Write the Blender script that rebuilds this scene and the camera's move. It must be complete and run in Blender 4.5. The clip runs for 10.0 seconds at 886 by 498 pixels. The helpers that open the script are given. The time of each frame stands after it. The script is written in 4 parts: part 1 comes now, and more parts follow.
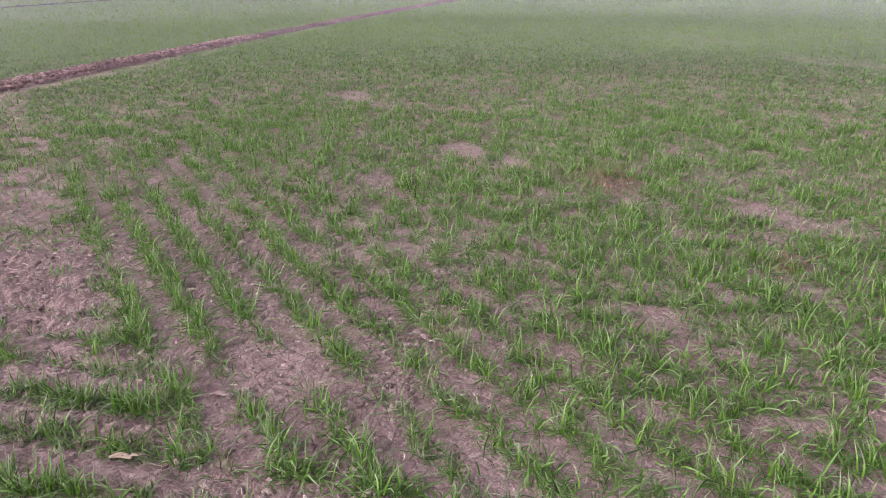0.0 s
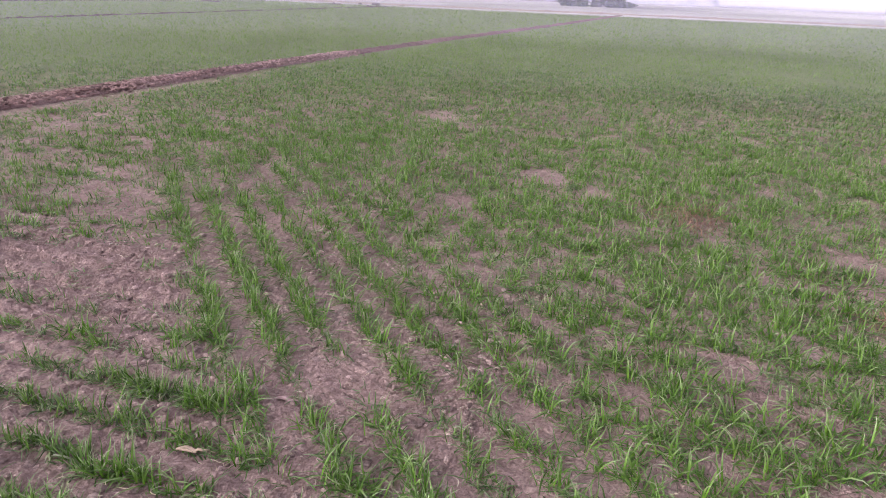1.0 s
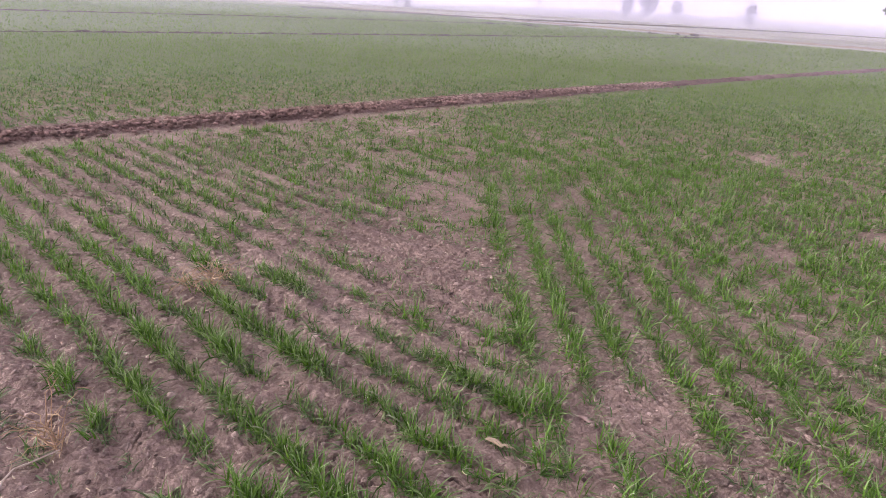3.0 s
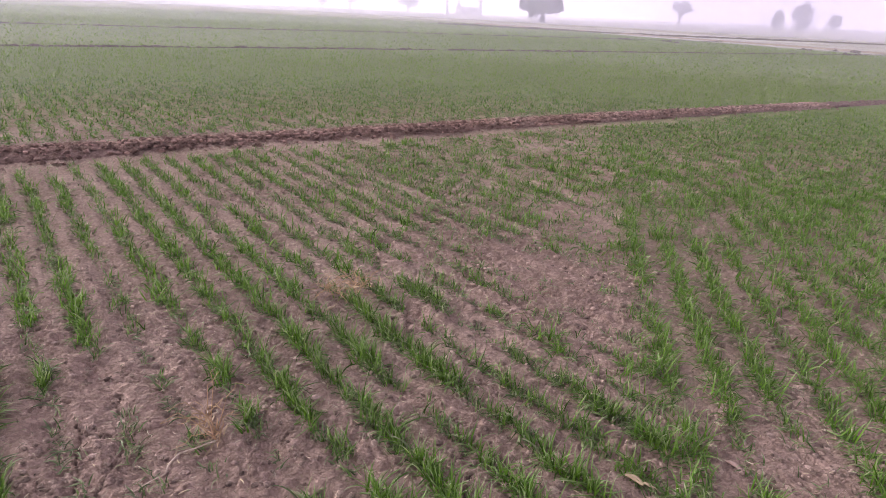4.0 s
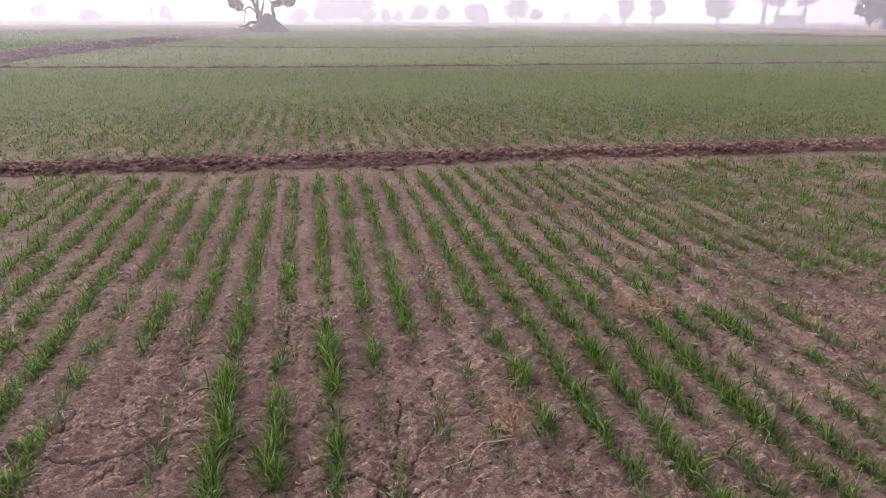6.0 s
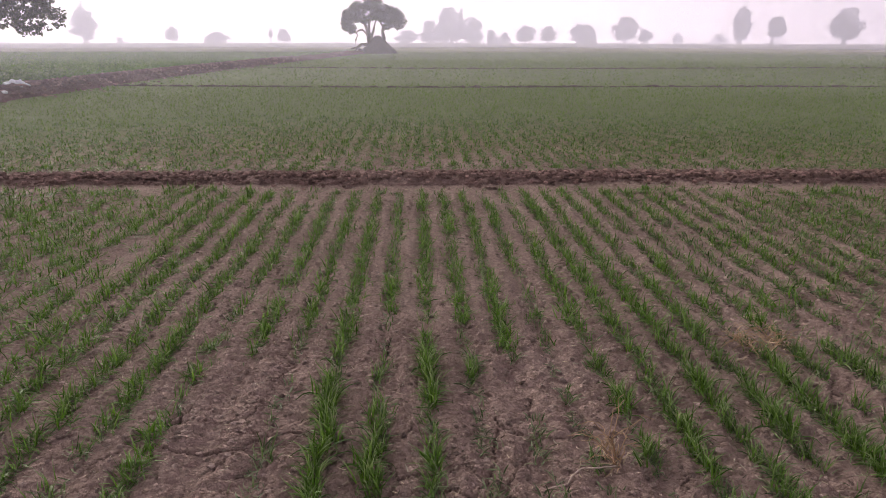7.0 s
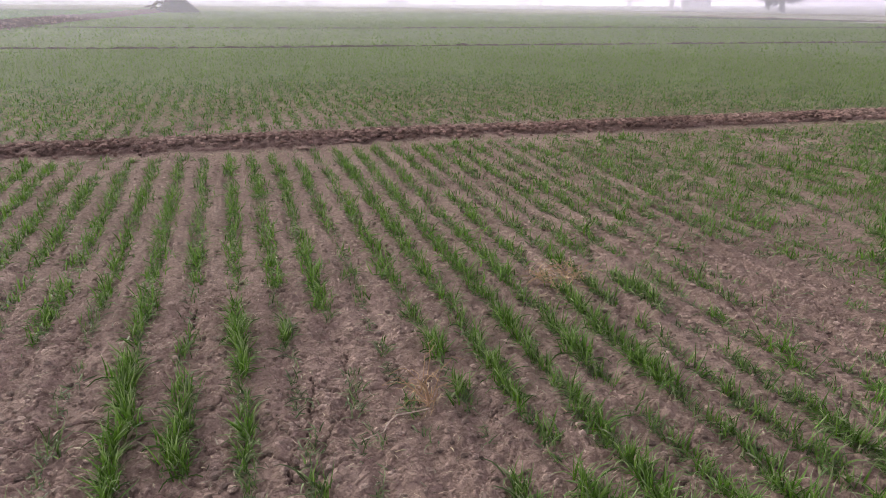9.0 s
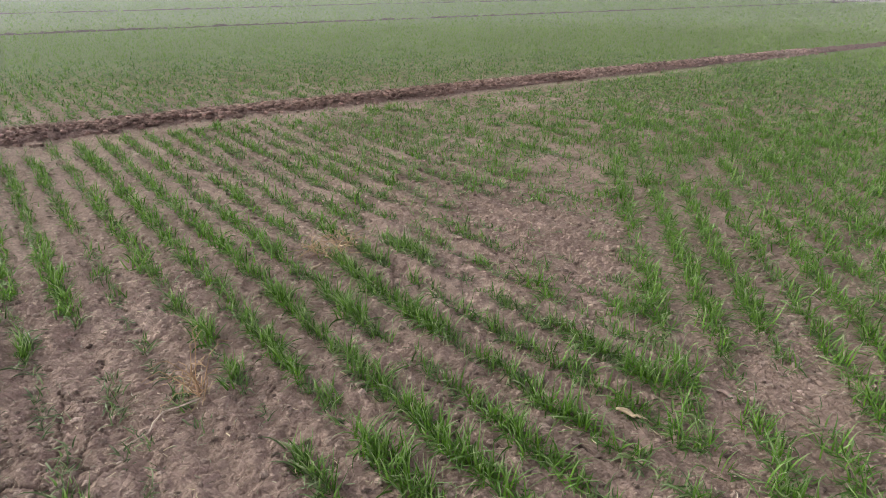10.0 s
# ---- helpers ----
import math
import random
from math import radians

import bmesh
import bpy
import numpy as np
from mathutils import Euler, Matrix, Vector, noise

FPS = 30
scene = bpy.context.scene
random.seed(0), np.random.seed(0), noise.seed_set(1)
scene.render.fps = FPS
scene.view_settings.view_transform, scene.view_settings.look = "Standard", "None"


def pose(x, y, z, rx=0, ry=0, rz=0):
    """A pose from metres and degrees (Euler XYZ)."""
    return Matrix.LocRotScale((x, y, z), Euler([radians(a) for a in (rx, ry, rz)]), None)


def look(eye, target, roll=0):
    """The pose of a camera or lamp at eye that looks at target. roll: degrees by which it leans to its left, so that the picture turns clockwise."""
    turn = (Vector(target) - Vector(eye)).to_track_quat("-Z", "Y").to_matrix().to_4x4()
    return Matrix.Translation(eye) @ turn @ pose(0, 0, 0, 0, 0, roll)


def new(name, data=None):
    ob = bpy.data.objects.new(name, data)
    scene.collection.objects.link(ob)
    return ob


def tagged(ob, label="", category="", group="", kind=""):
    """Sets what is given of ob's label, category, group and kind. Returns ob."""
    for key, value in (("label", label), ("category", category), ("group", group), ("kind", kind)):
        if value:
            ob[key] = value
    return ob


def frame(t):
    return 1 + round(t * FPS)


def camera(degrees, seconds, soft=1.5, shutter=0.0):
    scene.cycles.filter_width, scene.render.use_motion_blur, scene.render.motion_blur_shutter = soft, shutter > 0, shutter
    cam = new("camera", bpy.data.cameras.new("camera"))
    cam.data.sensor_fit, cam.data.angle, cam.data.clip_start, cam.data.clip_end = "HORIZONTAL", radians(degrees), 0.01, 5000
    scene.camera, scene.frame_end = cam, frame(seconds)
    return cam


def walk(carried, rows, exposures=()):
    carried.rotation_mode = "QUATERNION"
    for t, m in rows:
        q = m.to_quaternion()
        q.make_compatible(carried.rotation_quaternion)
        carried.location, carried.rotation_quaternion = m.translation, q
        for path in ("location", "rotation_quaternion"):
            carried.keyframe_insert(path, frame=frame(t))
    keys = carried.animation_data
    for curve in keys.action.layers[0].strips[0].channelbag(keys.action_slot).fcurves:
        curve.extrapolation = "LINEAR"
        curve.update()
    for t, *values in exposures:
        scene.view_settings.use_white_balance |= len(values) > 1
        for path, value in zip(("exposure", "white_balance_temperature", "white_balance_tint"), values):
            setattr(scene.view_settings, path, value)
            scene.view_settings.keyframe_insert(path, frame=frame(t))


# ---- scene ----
cam = camera(66.8, 10.0, 0.7)
PATH = [
    (0, (0.106, 0.077, 1.444), (1.907, 0.459, 0.664), -0.2),
    (0.5, (0.108, 0.056, 1.459), (1.905, 0.514, 0.709), 1.3),
    (1, (0.12, 0.071, 1.455), (1.882, 0.677, 0.728), 2.0),
    (1.5, (0.108, 0.1, 1.452), (1.757, 0.971, 0.731), 1.9),
    (2, (0.081, 0.131, 1.445), (1.584, 1.243, 0.735), 2.0),
    (2.2, (0.064, 0.139, 1.444), (1.506, 1.324, 0.727), 2.1),
    (3.3, (-0.077, 0.243, 1.494), (1.252, 1.572, 0.809), 3.3),
    (3.5, (-0.079, 0.256, 1.498), (1.204, 1.632, 0.818), 2.9),
    (4, (-0.115, 0.287, 1.495), (0.983, 1.817, 0.819), 3.0),
    (4.5, (-0.158, 0.303, 1.493), (0.678, 1.989, 0.815), 2.0),
    (5, (-0.195, 0.302, 1.5), (0.432, 2.078, 0.827), 1.0),
    (5.5, (-0.224, 0.307, 1.502), (0.238, 2.135, 0.833), 0.3),
    (5.7, (-0.235, 0.31, 1.503), (0.184, 2.147, 0.832), 0.2),
    (6.8, (-0.271, 0.305, 1.488), (-0.128, 2.207, 0.885), 0.5),
    (7, (-0.282, 0.302, 1.493), (-0.207, 2.208, 0.891), 0.1),
    (7.5, (-0.302, 0.291, 1.498), (-0.364, 2.209, 0.932), -0.6),
    (8, (-0.29, 0.291, 1.497), (-0.353, 2.2, 0.905), -0.6),
    (8.5, (-0.23, 0.303, 1.476), (0.0, 2.177, 0.815), 0.1),
    (9, (-0.176, 0.313, 1.442), (0.388, 2.099, 0.742), 0.7),
    (9.5, (-0.127, 0.299, 1.402), (0.663, 1.97, 0.638), -0.2),
    (10, (-0.058, 0.259, 1.374), (1.034, 1.758, 0.626), 0.0),
]
EXPOSURES = [(0, 1.48, 5800, 10), (0.5, 1.46, 5800, 10), (1, 1.43, 5850, 10), (2, 1.36, 6000, 8), (3.5, 1.28, 6250, 7), (4.5, 1.14, 6450, 5), (5.5, 1.04, 6600, 4), (7, 0.44, 6650, 3), (7.5, 0.26, 6650, 2), (8, 0.25, 6650, 2), (8.5, 0.6, 6600, 2), (9, 0.96, 6450, -4), (9.5, 1.17, 6350, -11), (10, 1.25, 6400, -14)]
walk(cam, [(t, look(eye, target, roll)) for t, eye, target, roll in PATH], EXPOSURES)

# ---- light ----
SUN_AZ, SUN_EL = 122.0, 22.0
world = bpy.data.worlds.new("hazy_sky")
scene.world = world
world.use_nodes = True
wn, wl = world.node_tree.nodes, world.node_tree.links
wn.clear()
w_sky = wn.new("ShaderNodeTexSky")
w_sky.sky_type, w_sky.sun_disc = "NISHITA", False
w_sky.sun_elevation, w_sky.sun_rotation = radians(SUN_EL), radians(90 - SUN_AZ)
w_sky.air_density, w_sky.dust_density = 1.2, 6.0
w_sat = wn.new("ShaderNodeHueSaturation")
w_sat.inputs["Saturation"].default_value = 0.25
w_co, w_sep, w_ramp = wn.new("ShaderNodeTexCoord"), wn.new("ShaderNodeSeparateXYZ"), wn.new("ShaderNodeValToRGB")
w_ramp.color_ramp.elements[0].position, w_ramp.color_ramp.elements[0].color = 0.0, (2.68, 2.22, 2.56, 1)
w_ramp.color_ramp.elements[1].position, w_ramp.color_ramp.elements[1].color = 0.5, (0.56, 0.513, 0.57, 1)
w_a, w_b, w_add, w_out = (wn.new("ShaderNodeBackground"), wn.new("ShaderNodeBackground"), wn.new("ShaderNodeAddShader"),
                          wn.new("ShaderNodeOutputWorld"))
w_a.inputs["Strength"].default_value = 0.05
w_b.inputs["Strength"].default_value = 1.0
wl.new(w_sky.outputs[0], w_sat.inputs["Color"])
wl.new(w_sat.outputs[0], w_a.inputs["Color"])
wl.new(w_co.outputs["Generated"], w_sep.inputs[0])
wl.new(w_sep.outputs["Z"], w_ramp.inputs[0])
w_dot, w_side, w_tone, w_mul = wn.new("ShaderNodeVectorMath"), wn.new("ShaderNodeMapRange"), wn.new("ShaderNodeValToRGB"), wn.new("ShaderNodeMix")
w_dot.operation = "DOT_PRODUCT"
w_dot.inputs[1].default_value = (math.cos(radians(SUN_AZ)), math.sin(radians(SUN_AZ)), 0.2)
w_side.inputs["From Min"].default_value, w_side.inputs["From Max"].default_value = 0.1, 1.0
w_tone.color_ramp.elements[0].color, w_tone.color_ramp.elements[1].color = (0.36, 0.345, 0.40, 1), (1.16, 1.13, 1.04, 1)
w_mul.data_type, w_mul.blend_type = "RGBA", "MULTIPLY"
w_mul.inputs[0].default_value = 1.0
wl.new(w_co.outputs["Generated"], w_dot.inputs[0])
wl.new(w_dot.outputs["Value"], w_side.inputs["Value"])
wl.new(w_side.outputs[0], w_tone.inputs[0])
wl.new(w_ramp.outputs[0], w_mul.inputs[6])
wl.new(w_tone.outputs[0], w_mul.inputs[7])
wl.new(w_mul.outputs[2], w_b.inputs["Color"])
wl.new(w_a.outputs[0], w_add.inputs[0])
wl.new(w_b.outputs[0], w_add.inputs[1])
wl.new(w_add.outputs[0], w_out.inputs[0])

sun = new("sun", bpy.data.lights.new("sun", "SUN"))
sun.data.energy, sun.data.angle, sun.data.color = 1.9, radians(12), (1.0, 0.93, 0.86)
sun_from = Vector((math.cos(radians(SUN_AZ)) * math.cos(radians(SUN_EL)), math.sin(radians(SUN_AZ)) * math.cos(radians(SUN_EL)),
                   math.sin(radians(SUN_EL))))
sun.matrix_world = look(sun_from * 50, (0, 0, 0))


# ---- materials ----
def material(name):
    m = bpy.data.materials.new(name)
    m.use_nodes = True
    n, l = m.node_tree.nodes, m.node_tree.links
    return m, n, l, n["Principled BSDF"]


def noise_tex(n, l, co, scale, detail=5.0, rough=0.6):
    t = n.new("ShaderNodeTexNoise")
    t.inputs["Scale"].default_value, t.inputs["Detail"].default_value, t.inputs["Roughness"].default_value = scale, detail, rough
    l.new(co, t.inputs["Vector"])
    return t.outputs["Fac"]


def ramp(n, l, fac, *stops):
    r = n.new("ShaderNodeValToRGB")
    e = r.color_ramp.elements
    while len(e) < len(stops):
        e.new(0.5)
    for i, (p, c) in enumerate(stops):
        e[i].position, e[i].color = p, (*c, 1)
    l.new(fac, r.inputs[0])
    return r.outputs[0]


def mixed(n, l, fac, a, b, kind="MIX"):
    x = n.new("ShaderNodeMix")
    x.data_type, x.blend_type = "RGBA", kind
    for value, slot in ((fac, 0), (a, 6), (b, 7)):
        if isinstance(value, (int, float)):
            x.inputs[slot].default_value = value
        elif isinstance(value, tuple):
            x.inputs[slot].default_value = (*value, 1)
        else:
            l.new(value, x.inputs[slot])
    return x.outputs[2]


def bumped(n, l, shader, *layers):
    last = None
    for height, strength, distance in layers:
        b = n.new("ShaderNodeBump")
        b.inputs["Strength"].default_value, b.inputs["Distance"].default_value = strength, distance
        l.new(height, b.inputs["Height"])
        if last:
            l.new(last, b.inputs["Normal"])
        last = b.outputs[0]
    l.new(last, shader.inputs["Normal"])


def place(n):
    return n.new("ShaderNodeTexCoord").outputs["Object"]


def soil_material(name, dark, mid, pale, crop=None, own=False):
    """Bare earth: broad moist and dry patches, lumps and fine grains; crop: the mist-paled colours of the far crop
    cover.
    """
    m, n, l, p = material(name)
    co = place(n)
    broad, lumps, grain = noise_tex(n, l, co, 0.9, 4), noise_tex(n, l, co, 16, 6, 0.7), noise_tex(n, l, co, 60, 5, 0.75)
    base = ramp(n, l, broad, (0.3, dark), (0.5, mid), (0.72, pale))
    base = mixed(n, l, 0.55, base, ramp(n, l, lumps, (0.3, dark), (0.55, mid), (0.75, pale)))
    base = mixed(n, l, 0.45, base, ramp(n, l, grain, (0.3, (0.3, 0.27, 0.27)), (0.6, (1, 1, 1))), "MULTIPLY")
    cells = n.new("ShaderNodeTexVoronoi")
    cells.feature = "DISTANCE_TO_EDGE"
    cells.inputs["Scale"].default_value = 24.0
    shifted = n.new("ShaderNodeVectorMath")
    shifted.operation = "ADD"
    wob = n.new("ShaderNodeTexNoise")
    wob.inputs["Scale"].default_value = 14.0
    l.new(co, wob.inputs["Vector"])
    scaled = n.new("ShaderNodeVectorMath")
    scaled.operation = "SCALE"
    scaled.inputs["Scale"].default_value = 0.12
    l.new(wob.outputs["Color"], scaled.inputs[0])
    l.new(co, shifted.inputs[0])
    l.new(scaled.outputs[0], shifted.inputs[1])
    l.new(shifted.outputs[0], cells.inputs["Vector"])
    crust = ramp(n, l, cells.outputs["Distance"], (0.0, (0.0, 0.0, 0.0)), (0.16, (1, 1, 1)))
    # Cell edges darkened in the colour: painted shade of fine cracks and pits
    base = mixed(n, l, 0.4, base, ramp(n, l, cells.outputs["Distance"], (0.0, (0.5, 0.46, 0.46)), (0.1, (1, 1, 1))), "MULTIPLY")
    if own:
        each = n.new("ShaderNodeNewGeometry").outputs["Random Per Island"]
        base = mixed(n, l, 1.0, base, ramp(n, l, each, (0.0, (0.5, 0.48, 0.48)), (0.6, (1, 1, 1)), (1.0, (1.5, 1.5, 1.5))), "MULTIPLY")
    if crop:
        # Cracks are painted near black, a shade their shallow grooves don't give
        shade_attr = n.new("ShaderNodeAttribute")
        shade_attr.attribute_name = "crack_shade"
        base = mixed(n, l, shade_attr.outputs["Fac"], base, (0.045, 0.028, 0.024))
        far = n.new("ShaderNodeVectorMath")
        far.operation = "LENGTH"
        l.new(co, far.inputs[0])
        step = n.new("ShaderNodeMapRange")
        step.inputs["From Min"].default_value, step.inputs["From Max"].default_value = 8.5, 14.0
        l.new(far.outputs["Value"], step.inputs["Value"])
        sheet = ramp(n, l, noise_tex(n, l, co, 0.06, 4), (0.35, crop[0]), (0.65, crop[1]))
        # From 62 to 105 m the mist's paleness is painted into the land colour
        rim = n.new("ShaderNodeMapRange")
        rim.inputs["From Min"].default_value, rim.inputs["From Max"].default_value = 62.0, 105.0
        l.new(far.outputs["Value"], rim.inputs["Value"])
        crop_land = (mixed(n, l, 0.4, sheet, ramp(n, l, noise_tex(n, l, co, 2.5, 4), (0.35, crop[2]), (0.7, crop[1]))))
        hazed_fallow = ramp(n, l, noise_tex(n, l, co, 0.035, 5), (0.4, (0.26, 0.235, 0.19)), (0.6, (0.4, 0.36, 0.32)))
        # the attribute marks the pale fallow land beyond the track
        bare, edge = n.new("ShaderNodeAttribute"), n.new("ShaderNodeMath")
        bare.attribute_name, edge.operation = "hazed_fallow", "MAXIMUM"
        l.new(rim.outputs[0], edge.inputs[0])
        l.new(bare.outputs["Fac"], edge.inputs[1])
        lush = n.new("ShaderNodeAttribute")
        lush.attribute_name = "lush"
        crop_land = mixed(n, l, lush.outputs["Fac"], crop_land, (0.065, 0.1, 0.026))
        base = mixed(n, l, step.outputs[0], base, mixed(n, l, edge.outputs[0], crop_land, hazed_fallow))
    l.new(base, p.inputs["Base Color"])
    p.inputs["Roughness"].default_value, p.inputs["Specular IOR Level"].default_value = 0.95, 0.15
    bumped(n, l, p, (lumps, 0.9, 0.05), (crust, 0.8, 0.02), (grain, 1.0, 0.014))
    return m


# The last three tones, the far crop, are lightened to carry mist brightness
SOIL = soil_material("dry_soil", (0.222, 0.15, 0.132), (0.385, 0.264, 0.234), (0.55, 0.4, 0.355),
                     ((0.15, 0.185, 0.072), (0.175, 0.205, 0.084), (0.195, 0.203, 0.104)))
DUG = soil_material("dug_soil", (0.2, 0.128, 0.114), (0.36, 0.238, 0.213), (0.53, 0.385, 0.342))
BANK_SOIL = soil_material("bank_soil", (0.13, 0.082, 0.076), (0.25, 0.16, 0.148), (0.4, 0.285, 0.255))
PLOT_RIDGE = soil_material("plot_ridge_soil", (0.1, 0.08, 0.06), (0.155, 0.125, 0.1), (0.22, 0.18, 0.15))
CLOD = soil_material("clods", (0.2, 0.122, 0.108), (0.385, 0.244, 0.216), (0.57, 0.41, 0.362), own=True)
CRUMB = soil_material("crumbs", (0.27, 0.188, 0.166), (0.44, 0.318, 0.284), (0.58, 0.445, 0.4), own=True)
CLOD_ONE = soil_material("ridge_clod", (0.19, 0.118, 0.105), (0.36, 0.232, 0.206), (0.54, 0.385, 0.342))
TRACK = soil_material("track_soil", (0.26, 0.19, 0.15), (0.34, 0.26, 0.21), (0.42, 0.34, 0.28))


def blade_material(name, weak, mid, strong, dry, glow=0.22, rough=0.6, gloss=0.22, spread=0.75):
    """Thin leaves; each blade has its own tint, and the vigour of its plant drives how green it is."""
    m, n, l, p = material(name)
    vig, tip = n.new("ShaderNodeAttribute"), n.new("ShaderNodeAttribute")
    vig.attribute_name, tip.attribute_name = "vigour", "along"
    own = n.new("ShaderNodeNewGeometry").outputs["Random Per Island"]
    base = ramp(n, l, vig.outputs["Fac"], (0.1, weak), (0.5, mid), (0.95, strong))
    # Own tint per blade, spread wide to stand for glints and shaded bases
    base = mixed(n, l, spread, base, ramp(n, l, own, (0.0, (0.24, 0.28, 0.22)), (0.45, (0.95, 0.95, 0.95)), (0.8, (1.25, 1.12, 0.9)), (1.0, (1.5, 1.38, 1.5))), "MULTIPLY")
    end = n.new("ShaderNodeMath")
    end.operation = "POWER"
    l.new(tip.outputs["Fac"], end.inputs[0])
    end.inputs[1].default_value = 3.0
    part_dry = n.new("ShaderNodeMath")
    part_dry.operation = "MULTIPLY"
    l.new(end.outputs[0], part_dry.inputs[0])
    l.new(own, part_dry.inputs[1])
    base = mixed(n, l, part_dry.outputs[0], base, dry)
    l.new(base, p.inputs["Base Color"])
    p.inputs["Roughness"].default_value, p.inputs["Specular IOR Level"].default_value = rough, gloss
    t, mix = n.new("ShaderNodeBsdfTranslucent"), n.new("ShaderNodeMixShader")
    l.new(base, t.inputs["Color"])
    mix.inputs[0].default_value = glow
    l.new(p.outputs[0], mix.inputs[1])
    l.new(t.outputs[0], mix.inputs[2])
    l.new(mix.outputs[0], n["Material Output"].inputs["Surface"])
    return m


WHEAT = blade_material("young_wheat", (0.16, 0.19, 0.104), (0.108, 0.176, 0.046), (0.096, 0.196, 0.015), (0.5, 0.46, 0.38), 0.36, 0.55, 0.22)
# Distant blades: evener tint, with the mist's paleness put into the leaf colour
HAZED_WHEAT = blade_material("hazed_far_wheat", (0.184, 0.216, 0.094), (0.16, 0.212, 0.068), (0.142, 0.216, 0.043), (0.3, 0.31, 0.2), 0.38, 0.7, 0.15, 0.25)
# Pale straw; the dark brown bits stand in for shaded pits in the soil
STRAW = blade_material("dry_straw", (0.1, 0.07, 0.05), (0.34, 0.28, 0.22), (0.44, 0.38, 0.3), (0.45, 0.41, 0.34), 0.15)
DEAD = blade_material("dead_weed", (0.18, 0.11, 0.08), (0.26, 0.15, 0.1), (0.3, 0.2, 0.13), (0.4, 0.28, 0.2), 0.15)


def plain_material(name, low, high, scale, rough=0.85, bump=0.02):
    m, n, l, p = material(name)
    co = place(n)
    f = noise_tex(n, l, co, scale, 6)
    l.new(ramp(n, l, f, (0.3, low), (0.7, high)), p.inputs["Base Color"])
    p.inputs["Roughness"].default_value = rough
    bumped(n, l, p, (noise_tex(n, l, co, scale * 4, 5), 0.6, bump))
    return m


BARK = plain_material("bark", (0.05, 0.04, 0.038), (0.13, 0.105, 0.09), 3.0, 0.95, 0.05)
LEAF = blade_material("tree_leaf", (0.022, 0.028, 0.018), (0.03, 0.04, 0.022), (0.042, 0.055, 0.026), (0.06, 0.06, 0.035), 0.12)
HUSK = plain_material("dry_husk", (0.25, 0.17, 0.12), (0.42, 0.31, 0.22), 40, 0.8, 0.004)
PLASTIC = plain_material("white_sack", (0.62, 0.62, 0.64), (0.8, 0.8, 0.82), 5, 0.5, 0.02)
MUD_WALL = plain_material("mud_wall", (0.22, 0.17, 0.14), (0.32, 0.26, 0.22), 1.5)
PALE_WALL = plain_material("pale_wall", (0.6, 0.58, 0.56), (0.75, 0.73, 0.7), 1.5)


def mist_material(name, share, low, high):
    """A thin veil of mist that scatters the sky's light and lets the rest pass; it thins out towards its foot and its top."""
    m, n, l, p = material(name)
    n.remove(p)
    co = place(n)
    z = n.new("ShaderNodeSeparateXYZ")
    l.new(co, z.inputs[0])
    foot, top, both, part_ = n.new("ShaderNodeMapRange"), n.new("ShaderNodeMapRange"), n.new("ShaderNodeMath"), n.new("ShaderNodeMath")
    foot.inputs["From Min"].default_value, foot.inputs["From Max"].default_value = low
    top.inputs["From Min"].default_value, top.inputs["From Max"].default_value = high
    top.inputs["To Min"].default_value, top.inputs["To Max"].default_value = 1.0, 0.0
    foot.interpolation_type = top.interpolation_type = "SMOOTHSTEP"
    both.operation = part_.operation = "MULTIPLY"
    l.new(z.outputs["Z"], foot.inputs["Value"])
    l.new(z.outputs["Z"], top.inputs["Value"])
    l.new(foot.outputs[0], both.inputs[0])
    l.new(top.outputs[0], both.inputs[1])
    l.new(both.outputs[0], part_.inputs[0])
    part_.inputs[1].default_value = share
    clear, front, back, cloud, mix = (n.new("ShaderNodeBsdfTransparent"), n.new("ShaderNodeBsdfDiffuse"), n.new("ShaderNodeBsdfTranslucent"),
                                      n.new("ShaderNodeMixShader"), n.new("ShaderNodeMixShader"))
    front.inputs["Color"].default_value = back.inputs["Color"].default_value = (0.88, 0.845, 1.0, 1)
    cloud.inputs[0].default_value = 0.6
    l.new(front.outputs[0], cloud.inputs[1])
    l.new(back.outputs[0], cloud.inputs[2])
    l.new(part_.outputs[0], mix.inputs[0])
    l.new(clear.outputs[0], mix.inputs[1])
    l.new(cloud.outputs[0], mix.inputs[2])
    l.new(mix.outputs[0], n["Material Output"].inputs["Surface"])
    return m


# ---- mesh helpers ----
rng = np.random.default_rng(7)


def mesh_of(name, verts, faces, mat, smooth=False, **floats):
    """A mesh from an array of vertices and one of faces (all with the same number of corners), with float attributes on the vertices."""
    me = bpy.data.meshes.new(name)
    verts, faces = np.asarray(verts, np.float32), np.asarray(faces, np.int32)
    k = faces.shape[1]
    me.vertices.add(len(verts))
    me.vertices.foreach_set("co", verts.ravel())
    me.loops.add(faces.size)
    me.loops.foreach_set("vertex_index", faces.ravel())
    me.polygons.add(len(faces))
    me.polygons.foreach_set("loop_start", np.arange(0, faces.size, k, dtype=np.int32))
    me.polygons.foreach_set("use_smooth", np.full(len(faces), smooth))
    me.update(calc_edges=True)
    for key, values in floats.items():
        me.attributes.new(key, "FLOAT", "POINT").data.foreach_set("value", np.asarray(values, np.float32))
    me.materials.append(mat)
    return me


def joined(pieces):
    """Vertices and faces of several pieces as one."""
    vs, fs, n = [], [], 0
    for v, f in pieces:
        vs.append(np.asarray(v, float))
        fs.append(np.asarray(f, int) + n)
        n += len(v)
    return np.concatenate(vs), np.concatenate(fs)


